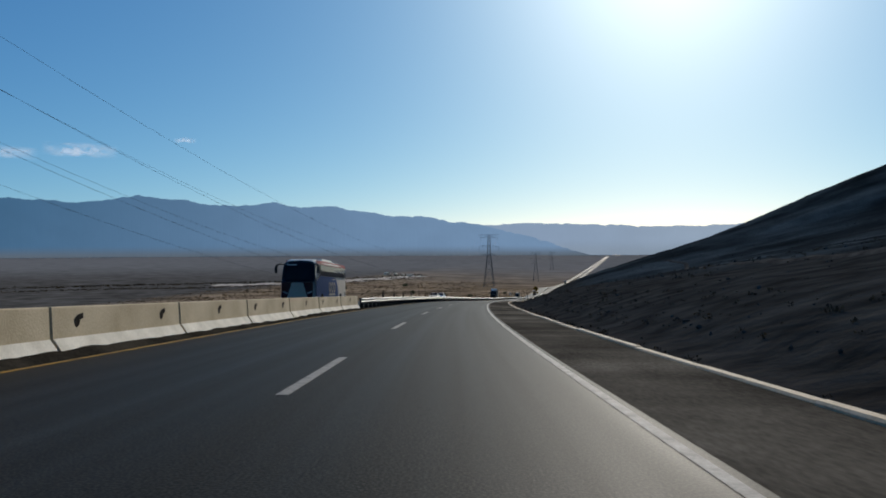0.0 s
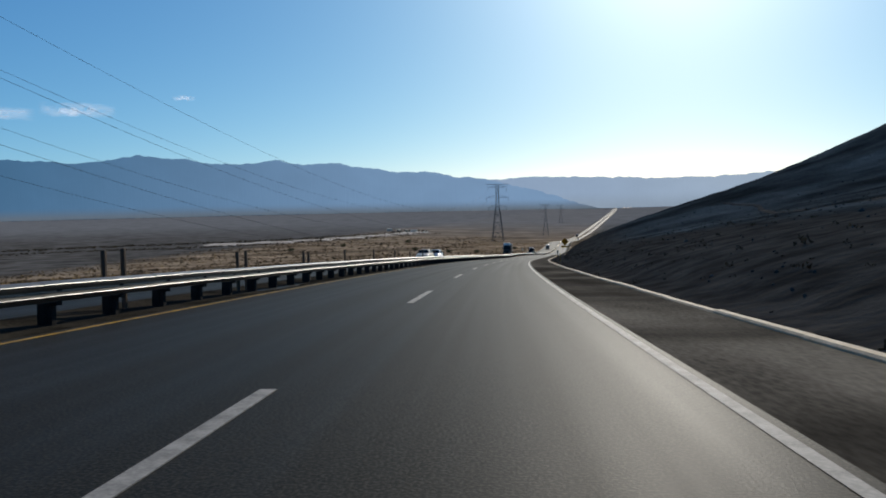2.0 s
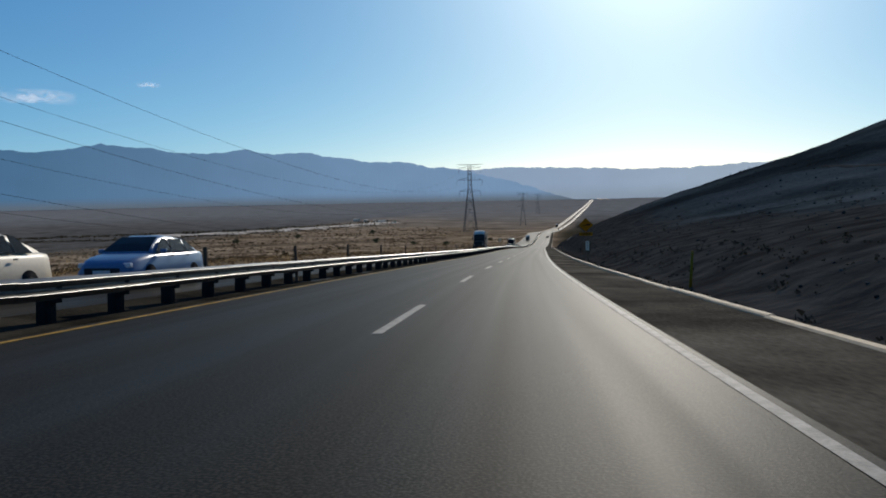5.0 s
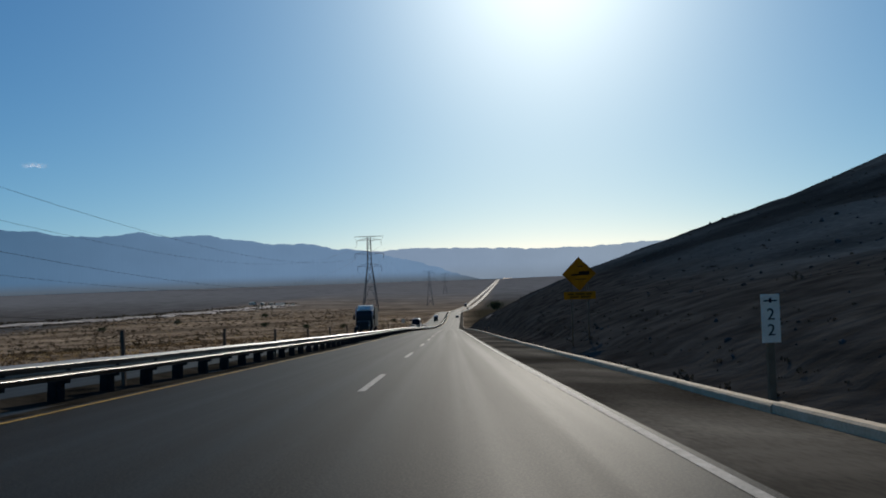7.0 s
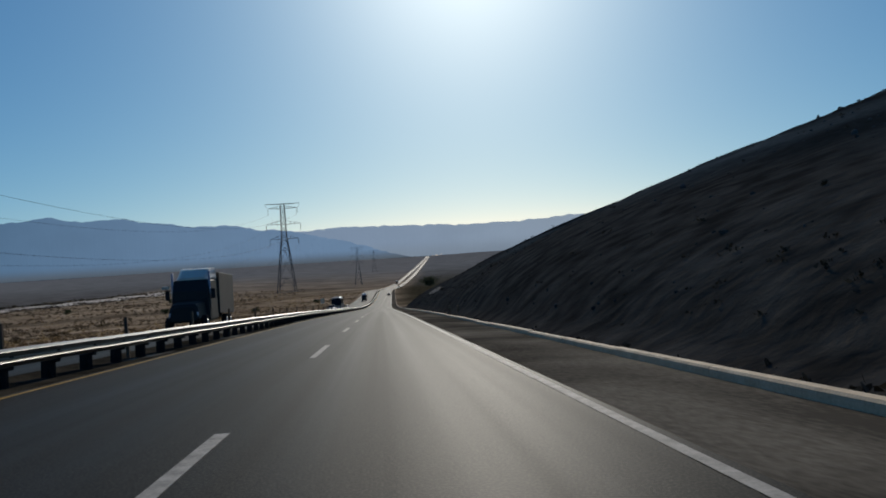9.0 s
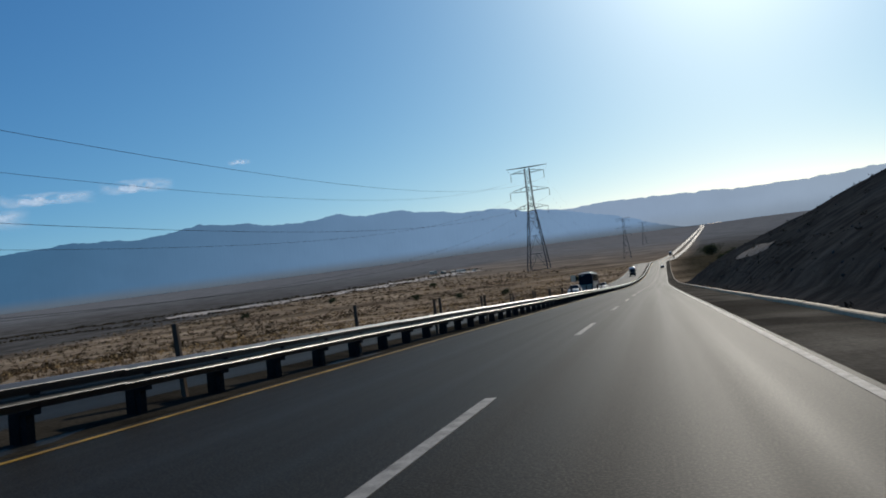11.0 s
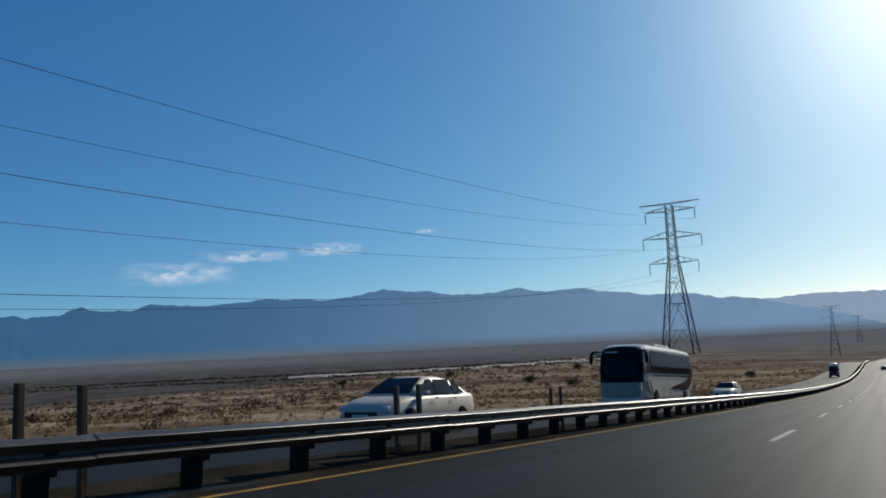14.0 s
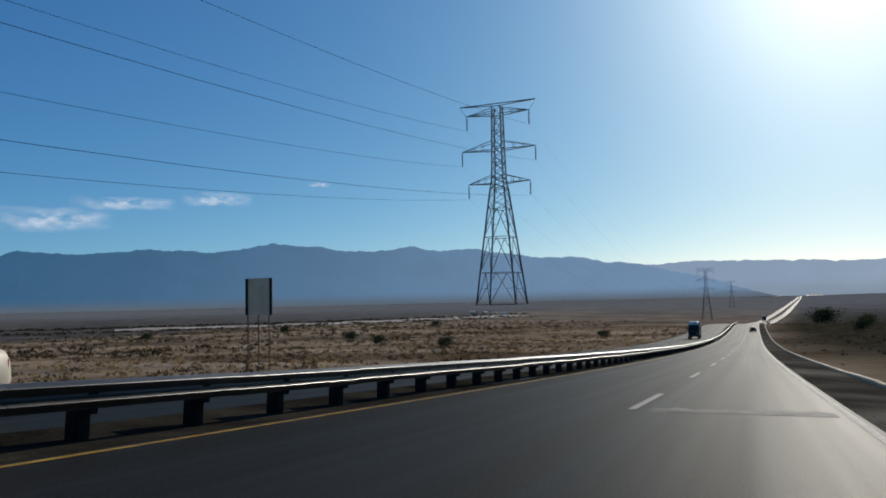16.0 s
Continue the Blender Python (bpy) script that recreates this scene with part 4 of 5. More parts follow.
def disc_livery(t, sx):
    """A blue round-ended panel with a white emblem of plain rings and bars."""
    bm = bmesh.new()
    ring = [(sx * 1.286, 5.75, 0.5), (sx * 1.286, 5.75, 1.86), (sx * 1.286, 4.5, 2.27), (sx * 1.286, -0.6, 2.27)] + [(sx * 1.286, -0.6 - 1.9 * math.sin(a), 0.5 + 1.77 * math.cos(a)) for a in np.linspace(0.1, 1.571, 12)]
    plate(bm, ring)
    part("blue_panel", bm, BLUE, t, "blue panel with a rounded end")
    bm = bmesh.new()
    plate(bm, [(sx * 1.289, 5.75, 1.87), (sx * 1.289, 4.5, 2.275), (sx * 1.289, 4.4, 2.34), (sx * 1.289, 5.78, 1.96)])
    part("pale_band", bm, IVORY, t, "pale slanting band under the driver's window")
    for y in (1.0, 0.12, -0.76):
        bm = bmesh.new()
        letter_ring(bm, sx * 1.30, y, 1.46, 0.38, 0.18, sx)
        part("emblem_ring", bm, IVORY, t, "plain white ring of the emblem")
    for y0, y1, z0, z1 in ((-0.9, 0.05, 2.04, 2.14), (-1.05, 1.25, 0.84, 0.99)):
        bm = bmesh.new()
        box(bm, sx * 1.284, sx * 1.302, y0, y1, z0, z1, 0.008)
        part("emblem_bar", bm, IVORY, t, "plain white bar of the emblem")


def sweep_livery(t, sx):
    """A maroon sweep over the rear wheels and dark slashes by the front one."""
    bm = bmesh.new()
    plate(bm, [(sx * 1.290, -6.0, 2.2), (sx * 1.290, -5.6, 1.5), (sx * 1.290, -4.4, 1.0), (sx * 1.290, -2.6, 0.95), (sx * 1.290, 0.5, 1.05), (sx * 1.290, -1.6, 1.3), (sx * 1.290, -3.4, 1.45), (sx * 1.290, -4.8, 1.75), (sx * 1.290, -5.5, 2.3)])
    part("maroon_sweep", bm, MAROON, t, "maroon painted sweep")
    for y in (4.55, 5.15):
        bm = bmesh.new()
        plate(bm, [(sx * 1.289, y, 0.65), (sx * 1.289, y + 0.55, 1.45), (sx * 1.289, y + 0.36, 1.55), (sx * 1.289, y - 0.2, 0.75)])
        part("slash_mark", bm, DEEPBLUE, t, "dark slanting mark by the front wheel")
    bm = bmesh.new()
    plate(bm, [(sx * 1.283, -6.0, 1.80), (sx * 1.283, 4.2, 1.72), (sx * 1.283, 4.2, 1.78), (sx * 1.283, -6.0, 1.86)])
    part("trim_strip", bm, DARKPLASTIC, t, "thin dark trim line")


bus(60.4, -10.05, IVORY, "white coach with a blue side panel and red roof stripe", RED, disc_livery, 1.80, MAROON, "dark maroon front corners", 2.30)
bus(443.6, -10.05, IVORY, "ivory coach with dark glass and maroon sweep", None, sweep_livery, 1.40, IVORY, "ivory lower front", 1.95)


def car(s, d, body, label, turn=180, h=0.09, hatch=False):
    """A four-door saloon, 4.6 m long, or a shorter hatchback; its front at y = 2.3."""
    t = new("car")
    t.matrix_basis = stand(s, d, h, turn) @ Matrix.Scale(1.04, 4)
    tagged(t, label, "car", "oncoming traffic" if turn else "")
    bm = bmesh.new()
    hull(bm, [(-2.36, 0.74, 0.68, 0.46, 0.92, 0.10), (-2.25, 0.82, 0.76, 0.30, 1.00, 0.12), (-1.9, 0.88, 0.81, 0.24, 1.03, 0.13), (-1.0, 0.90, 0.84, 0.22, 1.01, 0.13), (0.6, 0.90, 0.84, 0.22, 0.98, 0.13),
              (1.2, 0.90, 0.82, 0.22, 0.95, 0.13), (1.75, 0.88, 0.78, 0.24, 0.87, 0.13), (2.1, 0.83, 0.71, 0.26, 0.78, 0.13), (2.28, 0.74, 0.62, 0.30, 0.70, 0.12), (2.36, 0.62, 0.52, 0.36, 0.60, 0.1)])
    part("body", bm, body, t, "", True)
    bm = bmesh.new()
    tail = [(-2.12, 0.74, 0.66, 0.92, 1.16, 0.05), (-1.85, 0.76, 0.60, 0.92, 1.40, 0.08), (-1.15, 0.78, 0.58, 0.92, 1.46, 0.10)] if hatch else \
           [(-2.1, 0.70, 0.62, 0.92, 1.05, 0.04), (-1.7, 0.74, 0.62, 0.92, 1.20, 0.06), (-1.15, 0.77, 0.58, 0.92, 1.39, 0.09)]
    hull(bm, tail + [ (-0.6, 0.78, 0.58, 0.92, 1.46, 0.10), (-0.1, 0.78, 0.58, 0.92, 1.47, 0.10),
              (0.3, 0.78, 0.57, 0.92, 1.42, 0.09), (0.75, 0.76, 0.61, 0.9, 1.20, 0.06), (1.2, 0.74, 0.68, 0.88, 0.98, 0.04)])
    part("roof", bm, body, t, "", True)
    bm = bmesh.new()
    plate(bm, [(-0.68, 1.16, 1.00), (0.68, 1.16, 1.00), (0.61, 0.76, 1.225), (0.54, 0.34, 1.425), (-0.54, 0.34, 1.425), (-0.61, 0.76, 1.225)], 0.02)
    part("windscreen", bm, GLASS, t, "dark windscreen")
    bm = bmesh.new()
    plate(bm, [(-0.60, -2.16, 1.08), (-0.52, -1.9, 1.37), (0.52, -1.9, 1.37), (0.60, -2.16, 1.08)] if hatch else [(-0.60, -2.0, 1.10), (-0.52, -1.2, 1.40), (0.52, -1.2, 1.40), (0.60, -2.0, 1.10)], 0.02)
    part("rear_window", bm, GLASS, t)
    for sx in (-1, 1):
        for y0, y1, u0, u1 in ((-0.02, 0.92, 0.0, 0.30), (-0.98, -0.08, -0.92, -0.06), (-1.9, -1.04, -1.72, -1.0) if hatch else (-1.62, -1.04, -1.22, -1.0)):
            bm = bmesh.new()
            plate(bm, [(sx * 0.805, y0, 1.0), (sx * 0.805, y1, 1.0), (sx * 0.63, u1, 1.375), (sx * 0.63, u0, 1.375)], 0.025)
            part("side_window", bm, GLASS, t)
        for y in (-1.38, 1.38):
            wheel(t, sx * 0.81, y, 0.32, 0.20, DULLRIM)
        bm = bmesh.new()
        box(bm, sx * 0.40, sx * 0.74, 2.10, 2.27, 0.56, 0.70, 0.03)
        part("headlight", bm, LAMP, t)
        bm = bmesh.new()
        box(bm, sx * 0.45, sx * 0.76, -2.30, -2.2, 0.68, 0.86, 0.03)
        part("tail_light", bm, REDLAMP, t)
        bm = bmesh.new()
        box(bm, sx * 0.84, sx * 1.02, 0.66, 0.80, 0.95, 1.07, 0.03)
        part("mirror", bm, body, t)
        for y in (0.0, -1.02):
            bm = bmesh.new()
            box(bm, sx * 0.875, sx * 0.90, y + 0.02, y + 0.16, 0.86, 0.89, 0.006)
            part("door_handle", bm, DARKPLASTIC, t)
    bm = bmesh.new()
    box(bm, -0.5, 0.5, 2.24, 2.38, 0.38, 0.56, 0.02)
    part("grille", bm, DARKPLASTIC, t, "dark front grille")
    bm = bmesh.new()
    box(bm, -0.24, 0.24, 2.38, 2.40, 0.40, 0.50, 0.004)
    part("number_plate", bm, mat("pale plate", (0.45, 0.45, 0.43), (0.6, 0.6, 0.58), 9, 0.5), t, "blank pale plate")
    return t


SILVER = paint("silver white paint", (0.60, 0.52, 0.40), 0.45)
car(415.3, -9.6, SILVER, "white saloon car driving on the far carriageway")
car(466.2, -9.4, SILVER, "silver-white hatchback car behind the guardrail", hatch=True)
car(150.0, -9.8, SILVER, "white saloon car beyond the guardrail")
car(158.0, -9.6, paint("steel blue paint", (0.10, 0.18, 0.30)), "steel-blue saloon car beyond the guardrail")
car(705.0, 1.9, paint("dark grey paint", (0.03, 0.03, 0.033)), "dark saloon car driving far ahead", 0, 0.0)


def lorry(s, d, label, boxcol):
    """A long-nosed lorry with a box body; its front at y = 0."""
    t = new("lorry")
    t.matrix_basis = stand(s, d, 0.09, 180)
    tagged(t, label, "lorry", "oncoming traffic")
    cabc = paint("dark cab paint", (0.022, 0.018, 0.014), 0.6)
    bm = bmesh.new()
    hull(bm, [(-4.0, 1.2, 1.15, 0.7, 3.3, 0.12), (-2.2, 1.22, 1.12, 0.6, 3.2, 0.14), (-1.75, 1.2, 1.05, 0.6, 2.5, 0.16), (-1.7, 1.0, 0.9, 0.6, 1.9, 0.16), (-0.1, 0.9, 0.8, 0.6, 1.7, 0.2), (0.0, 0.8, 0.7, 0.7, 1.5, 0.2)])
    part("cab", bm, cabc, t)
    bm = bmesh.new()
    plate(bm, [(-1.0, -1.70, 1.95), (1.0, -1.70, 1.95), (0.95, -2.05, 2.85), (-0.95, -2.05, 2.85)], 0.03)
    part("windscreen", bm, GLASS, t)
    bm = bmesh.new()
    hull(bm, [(-4.0, 1.15, 1.1, 3.25, 4.0, 0.1), (-3.2, 1.1, 0.9, 3.2, 3.9, 0.15), (-2.4, 1.0, 0.8, 3.15, 3.35, 0.08)])
    part("wind_deflector", bm, IVORY, t, "white roof deflector")
    bm = bmesh.new()
    box(bm, -1.25, 1.25, -9.0, -4.3, 1.05, 3.7, 0.04)
    part("trailer", bm, boxcol, t, "box body")
    bm = bmesh.new()
    box(bm, -0.45, 0.45, -8.9, -0.6, 0.75, 1.15, 0.03)
    part("chassis", bm, DARKPLASTIC, t)
    for sx in (-1, 1):
        for y in (-0.9, -6.6, -7.8):
            wheel(t, sx * 1.05, y, 0.5, 0.30)
        bm = bmesh.new()
        box(bm, sx * 0.55, sx * 0.85, -0.16, -0.02, 0.95, 1.2, 0.04)
        part("headlight", bm, LAMP, t)
        bm = bmesh.new()
        box(bm, sx * 1.25, sx * 1.5, -1.95, -1.8, 2.0, 2.6, 0.04)
        part("mirror", bm, DARKPLASTIC, t)
        bm = bmesh.new()
        tube(bm, (sx * 1.12, -2.1, 0.9), (sx * 1.12, -2.1, 3.7), 0.07)
        part("exhaust_stack", bm, RIM, t, "chrome exhaust stack", True)
    return t


lorry(292.5, -10.0, "dark lorry with a white roof deflector", paint("dull box paint", (0.08, 0.07, 0.055), 0.7))
lorry(1085.0, -8.2, "distant lorry with a pale box body", paint("pale box paint", (0.60, 0.52, 0.40), 0.7))
car(985.0, 1.0, SILVER, "distant pale saloon car on the far slope", 0, 0.0)
lorry(640.0, -10.4, "far lorry with a grey box body", paint("grey box paint", (0.24, 0.20, 0.15), 0.7))

# ---- signs ----
SIGNYELLOW = mat("faded yellow sheeting", (0.15, 0.098, 0.004), (0.23, 0.155, 0.008), 2.5, 0.55, bump=0.05, fine=30)
SIGNWHITE = mat("dusty white sheeting", (0.68, 0.57, 0.41), (0.86, 0.74, 0.55), 3, 0.7, bump=0.05, fine=30)
FADEDINK = mat("faded sign ink", (0.050, 0.036, 0.006), (0.085, 0.060, 0.008), 6, 0.6, bump=0)
INK = mat("black sign ink", (0.01, 0.01, 0.01), (0.02, 0.02, 0.02), 6, 0.6, bump=0)
POLE = mat("dull galvanised pole", (0.125, 0.088, 0.05), (0.205, 0.15, 0.092), 3, 0.9, metal=0.0, bump=0.1)


def warning_sign():
    t = new("warning_sign")
    m = stand(228.8, 8.35, 0, 0, True)
    t.matrix_basis = m
    tagged(t, "yellow diamond warning sign with a black truck symbol on two poles", "road sign")
    zt = 4.4
    g = float(ground_h(228.8, 8.35))
    for x in (-0.42, 0.42):
        bm = bmesh.new()
        tube(bm, (x, 0.075, g - 0.4), (x, 0.075, zt - 1.22), 0.034, None, 10)
        part("pole", bm, POLE, t, smooth=True)
    bm = bmesh.new()
    c, r = zt - 0.86, 0.86
    plate(bm, [(0, 0, c + r), (r, 0, c), (0, 0, c - r), (-r, 0, c)], 0.02)
    dia = part("diamond_panel", bm, SIGNYELLOW, t, "faded yellow diamond panel")
    bm = bmesh.new()
    for a in range(4):
        p0 = [(0, r), (r, 0), (0, -r), (-r, 0)][a]
        p1 = [(0, r), (r, 0), (0, -r), (-r, 0)][(a + 1) % 4]
        k = 0.94
        bar(bm, (p0[0] * k, -0.022, c + p0[1] * k), (p1[0] * k, -0.022, c + p1[1] * k), 0.022, 0.006)
    part("border", bm, INK, dia, "thin black border")
    bm = bmesh.new()
    plate(bm, [(-0.40, -0.024, c - 0.09), (0.52, -0.024, c - 0.06), (0.52, -0.024, c + 0.14), (0.0, -0.024, c + 0.12), (-0.02, -0.024, c + 0.01), (-0.40, -0.024, c - 0.01)], 0.005)
    part("symbol", bm, INK, dia, "black truck symbol")
    bm = bmesh.new()
    box(bm, -0.06, 0.20, -0.028, -0.022, c + 0.36, c + 0.41)
    part("symbol", bm, INK, dia, "small black bar")
    bm = bmesh.new()
    box(bm, -0.24, 0.36, -0.028, -0.022, c - 0.30, c - 0.24)
    part("symbol", bm, FADEDINK, dia, "faint dark bar")
    bm = bmesh.new()
    plate(bm, [(-0.80, 0.0, zt - 1.76), (0.80, 0.0, zt - 1.76), (0.80, 0.0, zt - 2.14), (-0.80, 0.0, zt - 2.14)], 0.02)
    pl = part("plate", bm, SIGNYELLOW, t, "yellow plate under the diamond")
    for x0, x1, z in ((-0.62, -0.30, -1.88), (-0.22, 0.25, -1.88), (0.33, 0.62, -1.88), (-0.5, -0.05, -2.03), (0.05, 0.55, -2.03)):
        bm = bmesh.new()
        box(bm, x0, x1, -0.028, -0.0215, zt + z - 0.04, zt + z + 0.04)
        part("lettering_bar", bm, FADEDINK, pl, "unreadable dark lettering bar")


def text_mesh(body, size):
    cu = bpy.data.curves.new("text", "FONT")
    cu.body, cu.size, cu.extrude, cu.align_x = body, size, 0.003, "CENTER"
    tmp = new("text", cu)
    dg = bpy.context.evaluated_depsgraph_get()
    me = bpy.data.meshes.new_from_object(tmp.evaluated_get(dg))
    bpy.data.objects.remove(tmp)
    return me


def marker_sign():
    t = new("distance_marker")
    t.matrix_basis = stand(202.8, 7.0, 0, 0, True)
    tagged(t, "narrow white distance marker on a square concrete post", "road sign")
    g = float(ground_h(202.8, 7.15))
    bm = bmesh.new()
    box(bm, -0.055, 0.055, 0.02, 0.12, g - 0.4, 1.45, 0.01)
    part("post", bm, POLE, t)
    bm = bmesh.new()
    box(bm, -0.155, 0.155, -0.008, 0.012, 0.72, 1.52, 0.004)
    pn = part("panel", bm, SIGNWHITE, t, "white panel")
    bm = bmesh.new()
    box(bm, -0.11, 0.11, -0.014, -0.0085, 1.40, 1.425)
    box(bm, -0.02, 0.02, -0.014, -0.0085, 1.38, 1.46)
    part("symbol", bm, INK, pn, "small black arrow symbol")
    for z in (1.10, 0.84):
        me = text_mesh("2", 0.27)
        me.materials.clear()
        me.materials.append(INK)
        ob = new("digit", me)
        ob.parent = pn
        ob.matrix_basis = pose(0, -0.011, z, 90, 0, 0)
        ob["label"] = "black digit"


warning_sign()
marker_sign()


def sign_back():
    """A tall sign for the other carriageway, seen from behind."""
    t = new("road_sign")
    m = put_ground(488.0, -17.8)
    t.matrix_basis = m
    g = float(ground_h(488.0, -17.8))
    top = 4.1 - g
    tagged(t, "grey back of a tall road sign on thin posts", "road sign")
    for x in (-0.55, 0.0, 0.55):
        bm = bmesh.new()
        box(bm, x - 0.022, x + 0.022, -0.03, 0.02, -0.4, top - 1.6, 0.006)
        part("post", bm, POLE, t)
    bm = bmesh.new()
    box(bm, -0.70, 0.70, 0.03, 0.06, top - 1.62, top, 0.006)
    part("panel", bm, mat("bare sign metal", (0.62, 0.50, 0.33), (0.78, 0.65, 0.45), 2, 0.8, metal=0.0, bump=0.1), t, "bare metal panel")
    for x in (-0.67, 0.58):
        bm = bmesh.new()
        box(bm, x, x + 0.09, -0.03, 0.03, top - 1.62, top, 0.006)
        part("stiffener", bm, DARKPLASTIC, t, "dark vertical stiffener")


sign_back()


# ---- posts along the road ----
bm = bmesh.new()
POST_H = 1.28
box(bm, -0.045, 0.045, -0.045, 0.045, -0.3, 1.0, 0.01)
first = None
for k in range(46):
    for e in ((0,) if 3 <= k <= 33 else (0, 1)):      # single ones midway, pairs at both ends
        s_ = 69.0 + 7.73 * k + 0.78 * e + 0.12 * math.sin(k * 3.1)
        m = stand(s_, -5.95 + 0.02 * math.sin(k * 1.7 + e), 0, 4 * math.sin(k), True) @ pose(0, 0, 0, 1.2 * math.sin(k * 2.2 + e), 1.0 * math.cos(k * 1.3))
        m = m @ Matrix.Diagonal((1, 1, POST_H + 0.05 * math.sin(k * 5 + e), 1))
        if first is None:
            first = link_mesh("fence_post", bm, RUST)
            ob = first
        else:
            ob = new("fence_post", first.data)
        tagged(ob, "slim weathered brown post standing behind the guardrail", "fence post", "fence posts").matrix_basis = m
for s_, d_ in ((307.5, 7.1), (305.5, 7.6)):
    bm = bmesh.new()
    box(bm, -0.095, 0.095, -0.095, 0.095, -0.4, 0.48 - float(ground_h(s_, d_)), 0.02)
    ob = tagged(link_mesh("concrete_post", bm, mat("weathered post concrete", (0.15, 0.10, 0.058), (0.28, 0.195, 0.12), 3, 0.95, bump=0.4, fine=24, spec=0.0)), "squat grey concrete post behind the kerb", "post", "concrete posts")
    ob.matrix_basis = put_ground(s_, d_)
bm = bmesh.new()
tube(bm, (0, 0, -0.4), (0.08, 0, 1.25), 0.05, 0.045, 10)
ob = tagged(link_mesh("marker_post", bm, SIGNYELLOW, True), "leaning yellow marker post beside the kerb", "post")
ob.matrix_basis = put_ground(161.0, 7.4)


bm = bmesh.new()
box(bm, -0.05, 0.05, -0.05, 0.05, -0.2, 0.62, 0.01)
kerb_post = tagged(link_mesh("delineator", bm, POLE), "short grey delineator post beside the opposite carriageway", "post", "delineators")
kerb_post.matrix_basis = stand(512, -6.9)
for k in range(1, 16):
    ob = tagged(new("delineator", kerb_post.data), "short grey delineator post beside the opposite carriageway", "post", "delineators")
    ob.matrix_basis = stand(512 + 4 * k, -6.9)


# ---- scrub ----
def scrub(name, places, leaves, material, label, seed, category="scrub", upright=0.5):
    """Many low bushes, each a loose dome of small leaf blades."""
    rng = np.random.RandomState(seed)
    V, F = [], []
    base = 0
    for (x, y, z, r) in places:
        n = leaves
        th, ph = rng.uniform(0, 6.283, n), np.arccos(rng.uniform(0.05, 1, n))
        rad = r * rng.uniform(0.35, 1.0, n)
        c = np.stack([rad * np.sin(ph) * np.cos(th), rad * np.sin(ph) * np.sin(th), rad * np.cos(ph) * 0.75 + 0.02], -1)
        u = rng.normal(0, 1, (n, 3))
        u[:, 2] = np.abs(u[:, 2]) + upright
        u /= np.linalg.norm(u, axis=1)[:, None]
        w = np.cross(u, rng.normal(0, 1, (n, 3)))
        w /= np.linalg.norm(w, axis=1)[:, None] + 1e-9
        sz = r * rng.uniform(0.8, 1.9, n)[:, None] / math.sqrt(n)
        o = np.array([x, y, z])
        q = np.stack([c - w * sz * 0.4, c + w * sz * 0.4, c + u * sz + w * sz * 0.12, c + u * sz * 0.9 - w * sz * 0.2], 1) + o
        V.append(q.reshape(-1, 3))
        F.append(np.arange(base, base + 4 * n).reshape(-1, 4))
        base += 4 * n
    ob = raw(name, np.concatenate(V), np.concatenate(F).tolist(), material)
    return tagged(ob, label, category, kind="stuff")


def spread(n, s0, s1, d0, d1, r0, r1, seed, clump=True):
    rng = np.random.RandomState(seed)
    s, d = rng.uniform(s0, s1, 3 * n), rng.uniform(d0, d1, 3 * n)
    if clump:
        keep = wave(s, d, 0.05, seed) + rng.normal(0, 0.5, 3 * n) > 0.0
        s, d = s[keep][:n], d[keep][:n]
    else:
        s, d = s[:n], d[:n]
    p = at(s, d, ground_h(s, d) - 0.03)
    return np.concatenate([p, rng.uniform(r0, r1, len(s))[:, None] * (0.6 + 0.8 * rng.uniform(0, 1, len(s))[:, None] ** 2)], 1)


DRY = mat("dry straw scrub", (0.17, 0.11, 0.05), (0.42, 0.29, 0.14), 0.05, 0.9, bump=0, fine=3, spec=0.0, island=0.5)
OLIVE = mat("dark olive scrub", (0.034, 0.024, 0.012), (0.100, 0.072, 0.038), 0.05, 0.9, bump=0, fine=3, spec=0.0, island=0.5)
HILLTUFT = mat("dull brown tufts", (0.030, 0.027, 0.020), (0.078, 0.069, 0.050), 0.05, 0.9, bump=0, fine=3, spec=0.0, island=0.5)
TREE = mat("dull green foliage", (0.02, 0.026, 0.012), (0.06, 0.07, 0.03), 0.1, 0.85, bump=0, fine=3, spec=0.15, island=0.5)


def let_through(m, amount):
    """Leaves that let some of the light behind them through."""
    n, link = m.node_tree.nodes, m.node_tree.links.new
    b = n["Principled BSDF"]
    tr, mx = n.new("ShaderNodeBsdfTranslucent"), n.new("ShaderNodeMixShader")
    link(b.inputs["Base Color"].links[0].from_socket, tr.inputs["Color"])
    mx.inputs[0].default_value = amount
    link(b.outputs[0], mx.inputs[1])
    link(tr.outputs[0], mx.inputs[2])
    link(mx.outputs[0], n["Material Output"].inputs["Surface"])


for m_, amount in ((DRY, 0.45), (OLIVE, 0.15), (HILLTUFT, 0.08), (TREE, 0.3)):
    let_through(m_, amount)
scrub("dry_scrub", spread(4200, 40, 800, -90, -18, 0.22, 0.6, 21), 26, DRY, "dry straw-coloured desert scrub on sandy ground", 31)
BROWN = mat("brown dry brush", (0.060, 0.039, 0.021), (0.185, 0.125, 0.068), 0.05, 0.9, bump=0, fine=3, spec=0.0, island=0.5)
let_through(BROWN, 0.3)
scrub("brown_scrub", spread(6800, 40, 800, -130, -18, 0.25, 0.7, 51), 24, BROWN, "low brown brush on sandy ground", 52)
scrub("brown_scrub", spread(3600, -50, 1100, -370, -130, 0.6, 1.3, 53), 14, BROWN, "brown brush spread over the plain", 54)
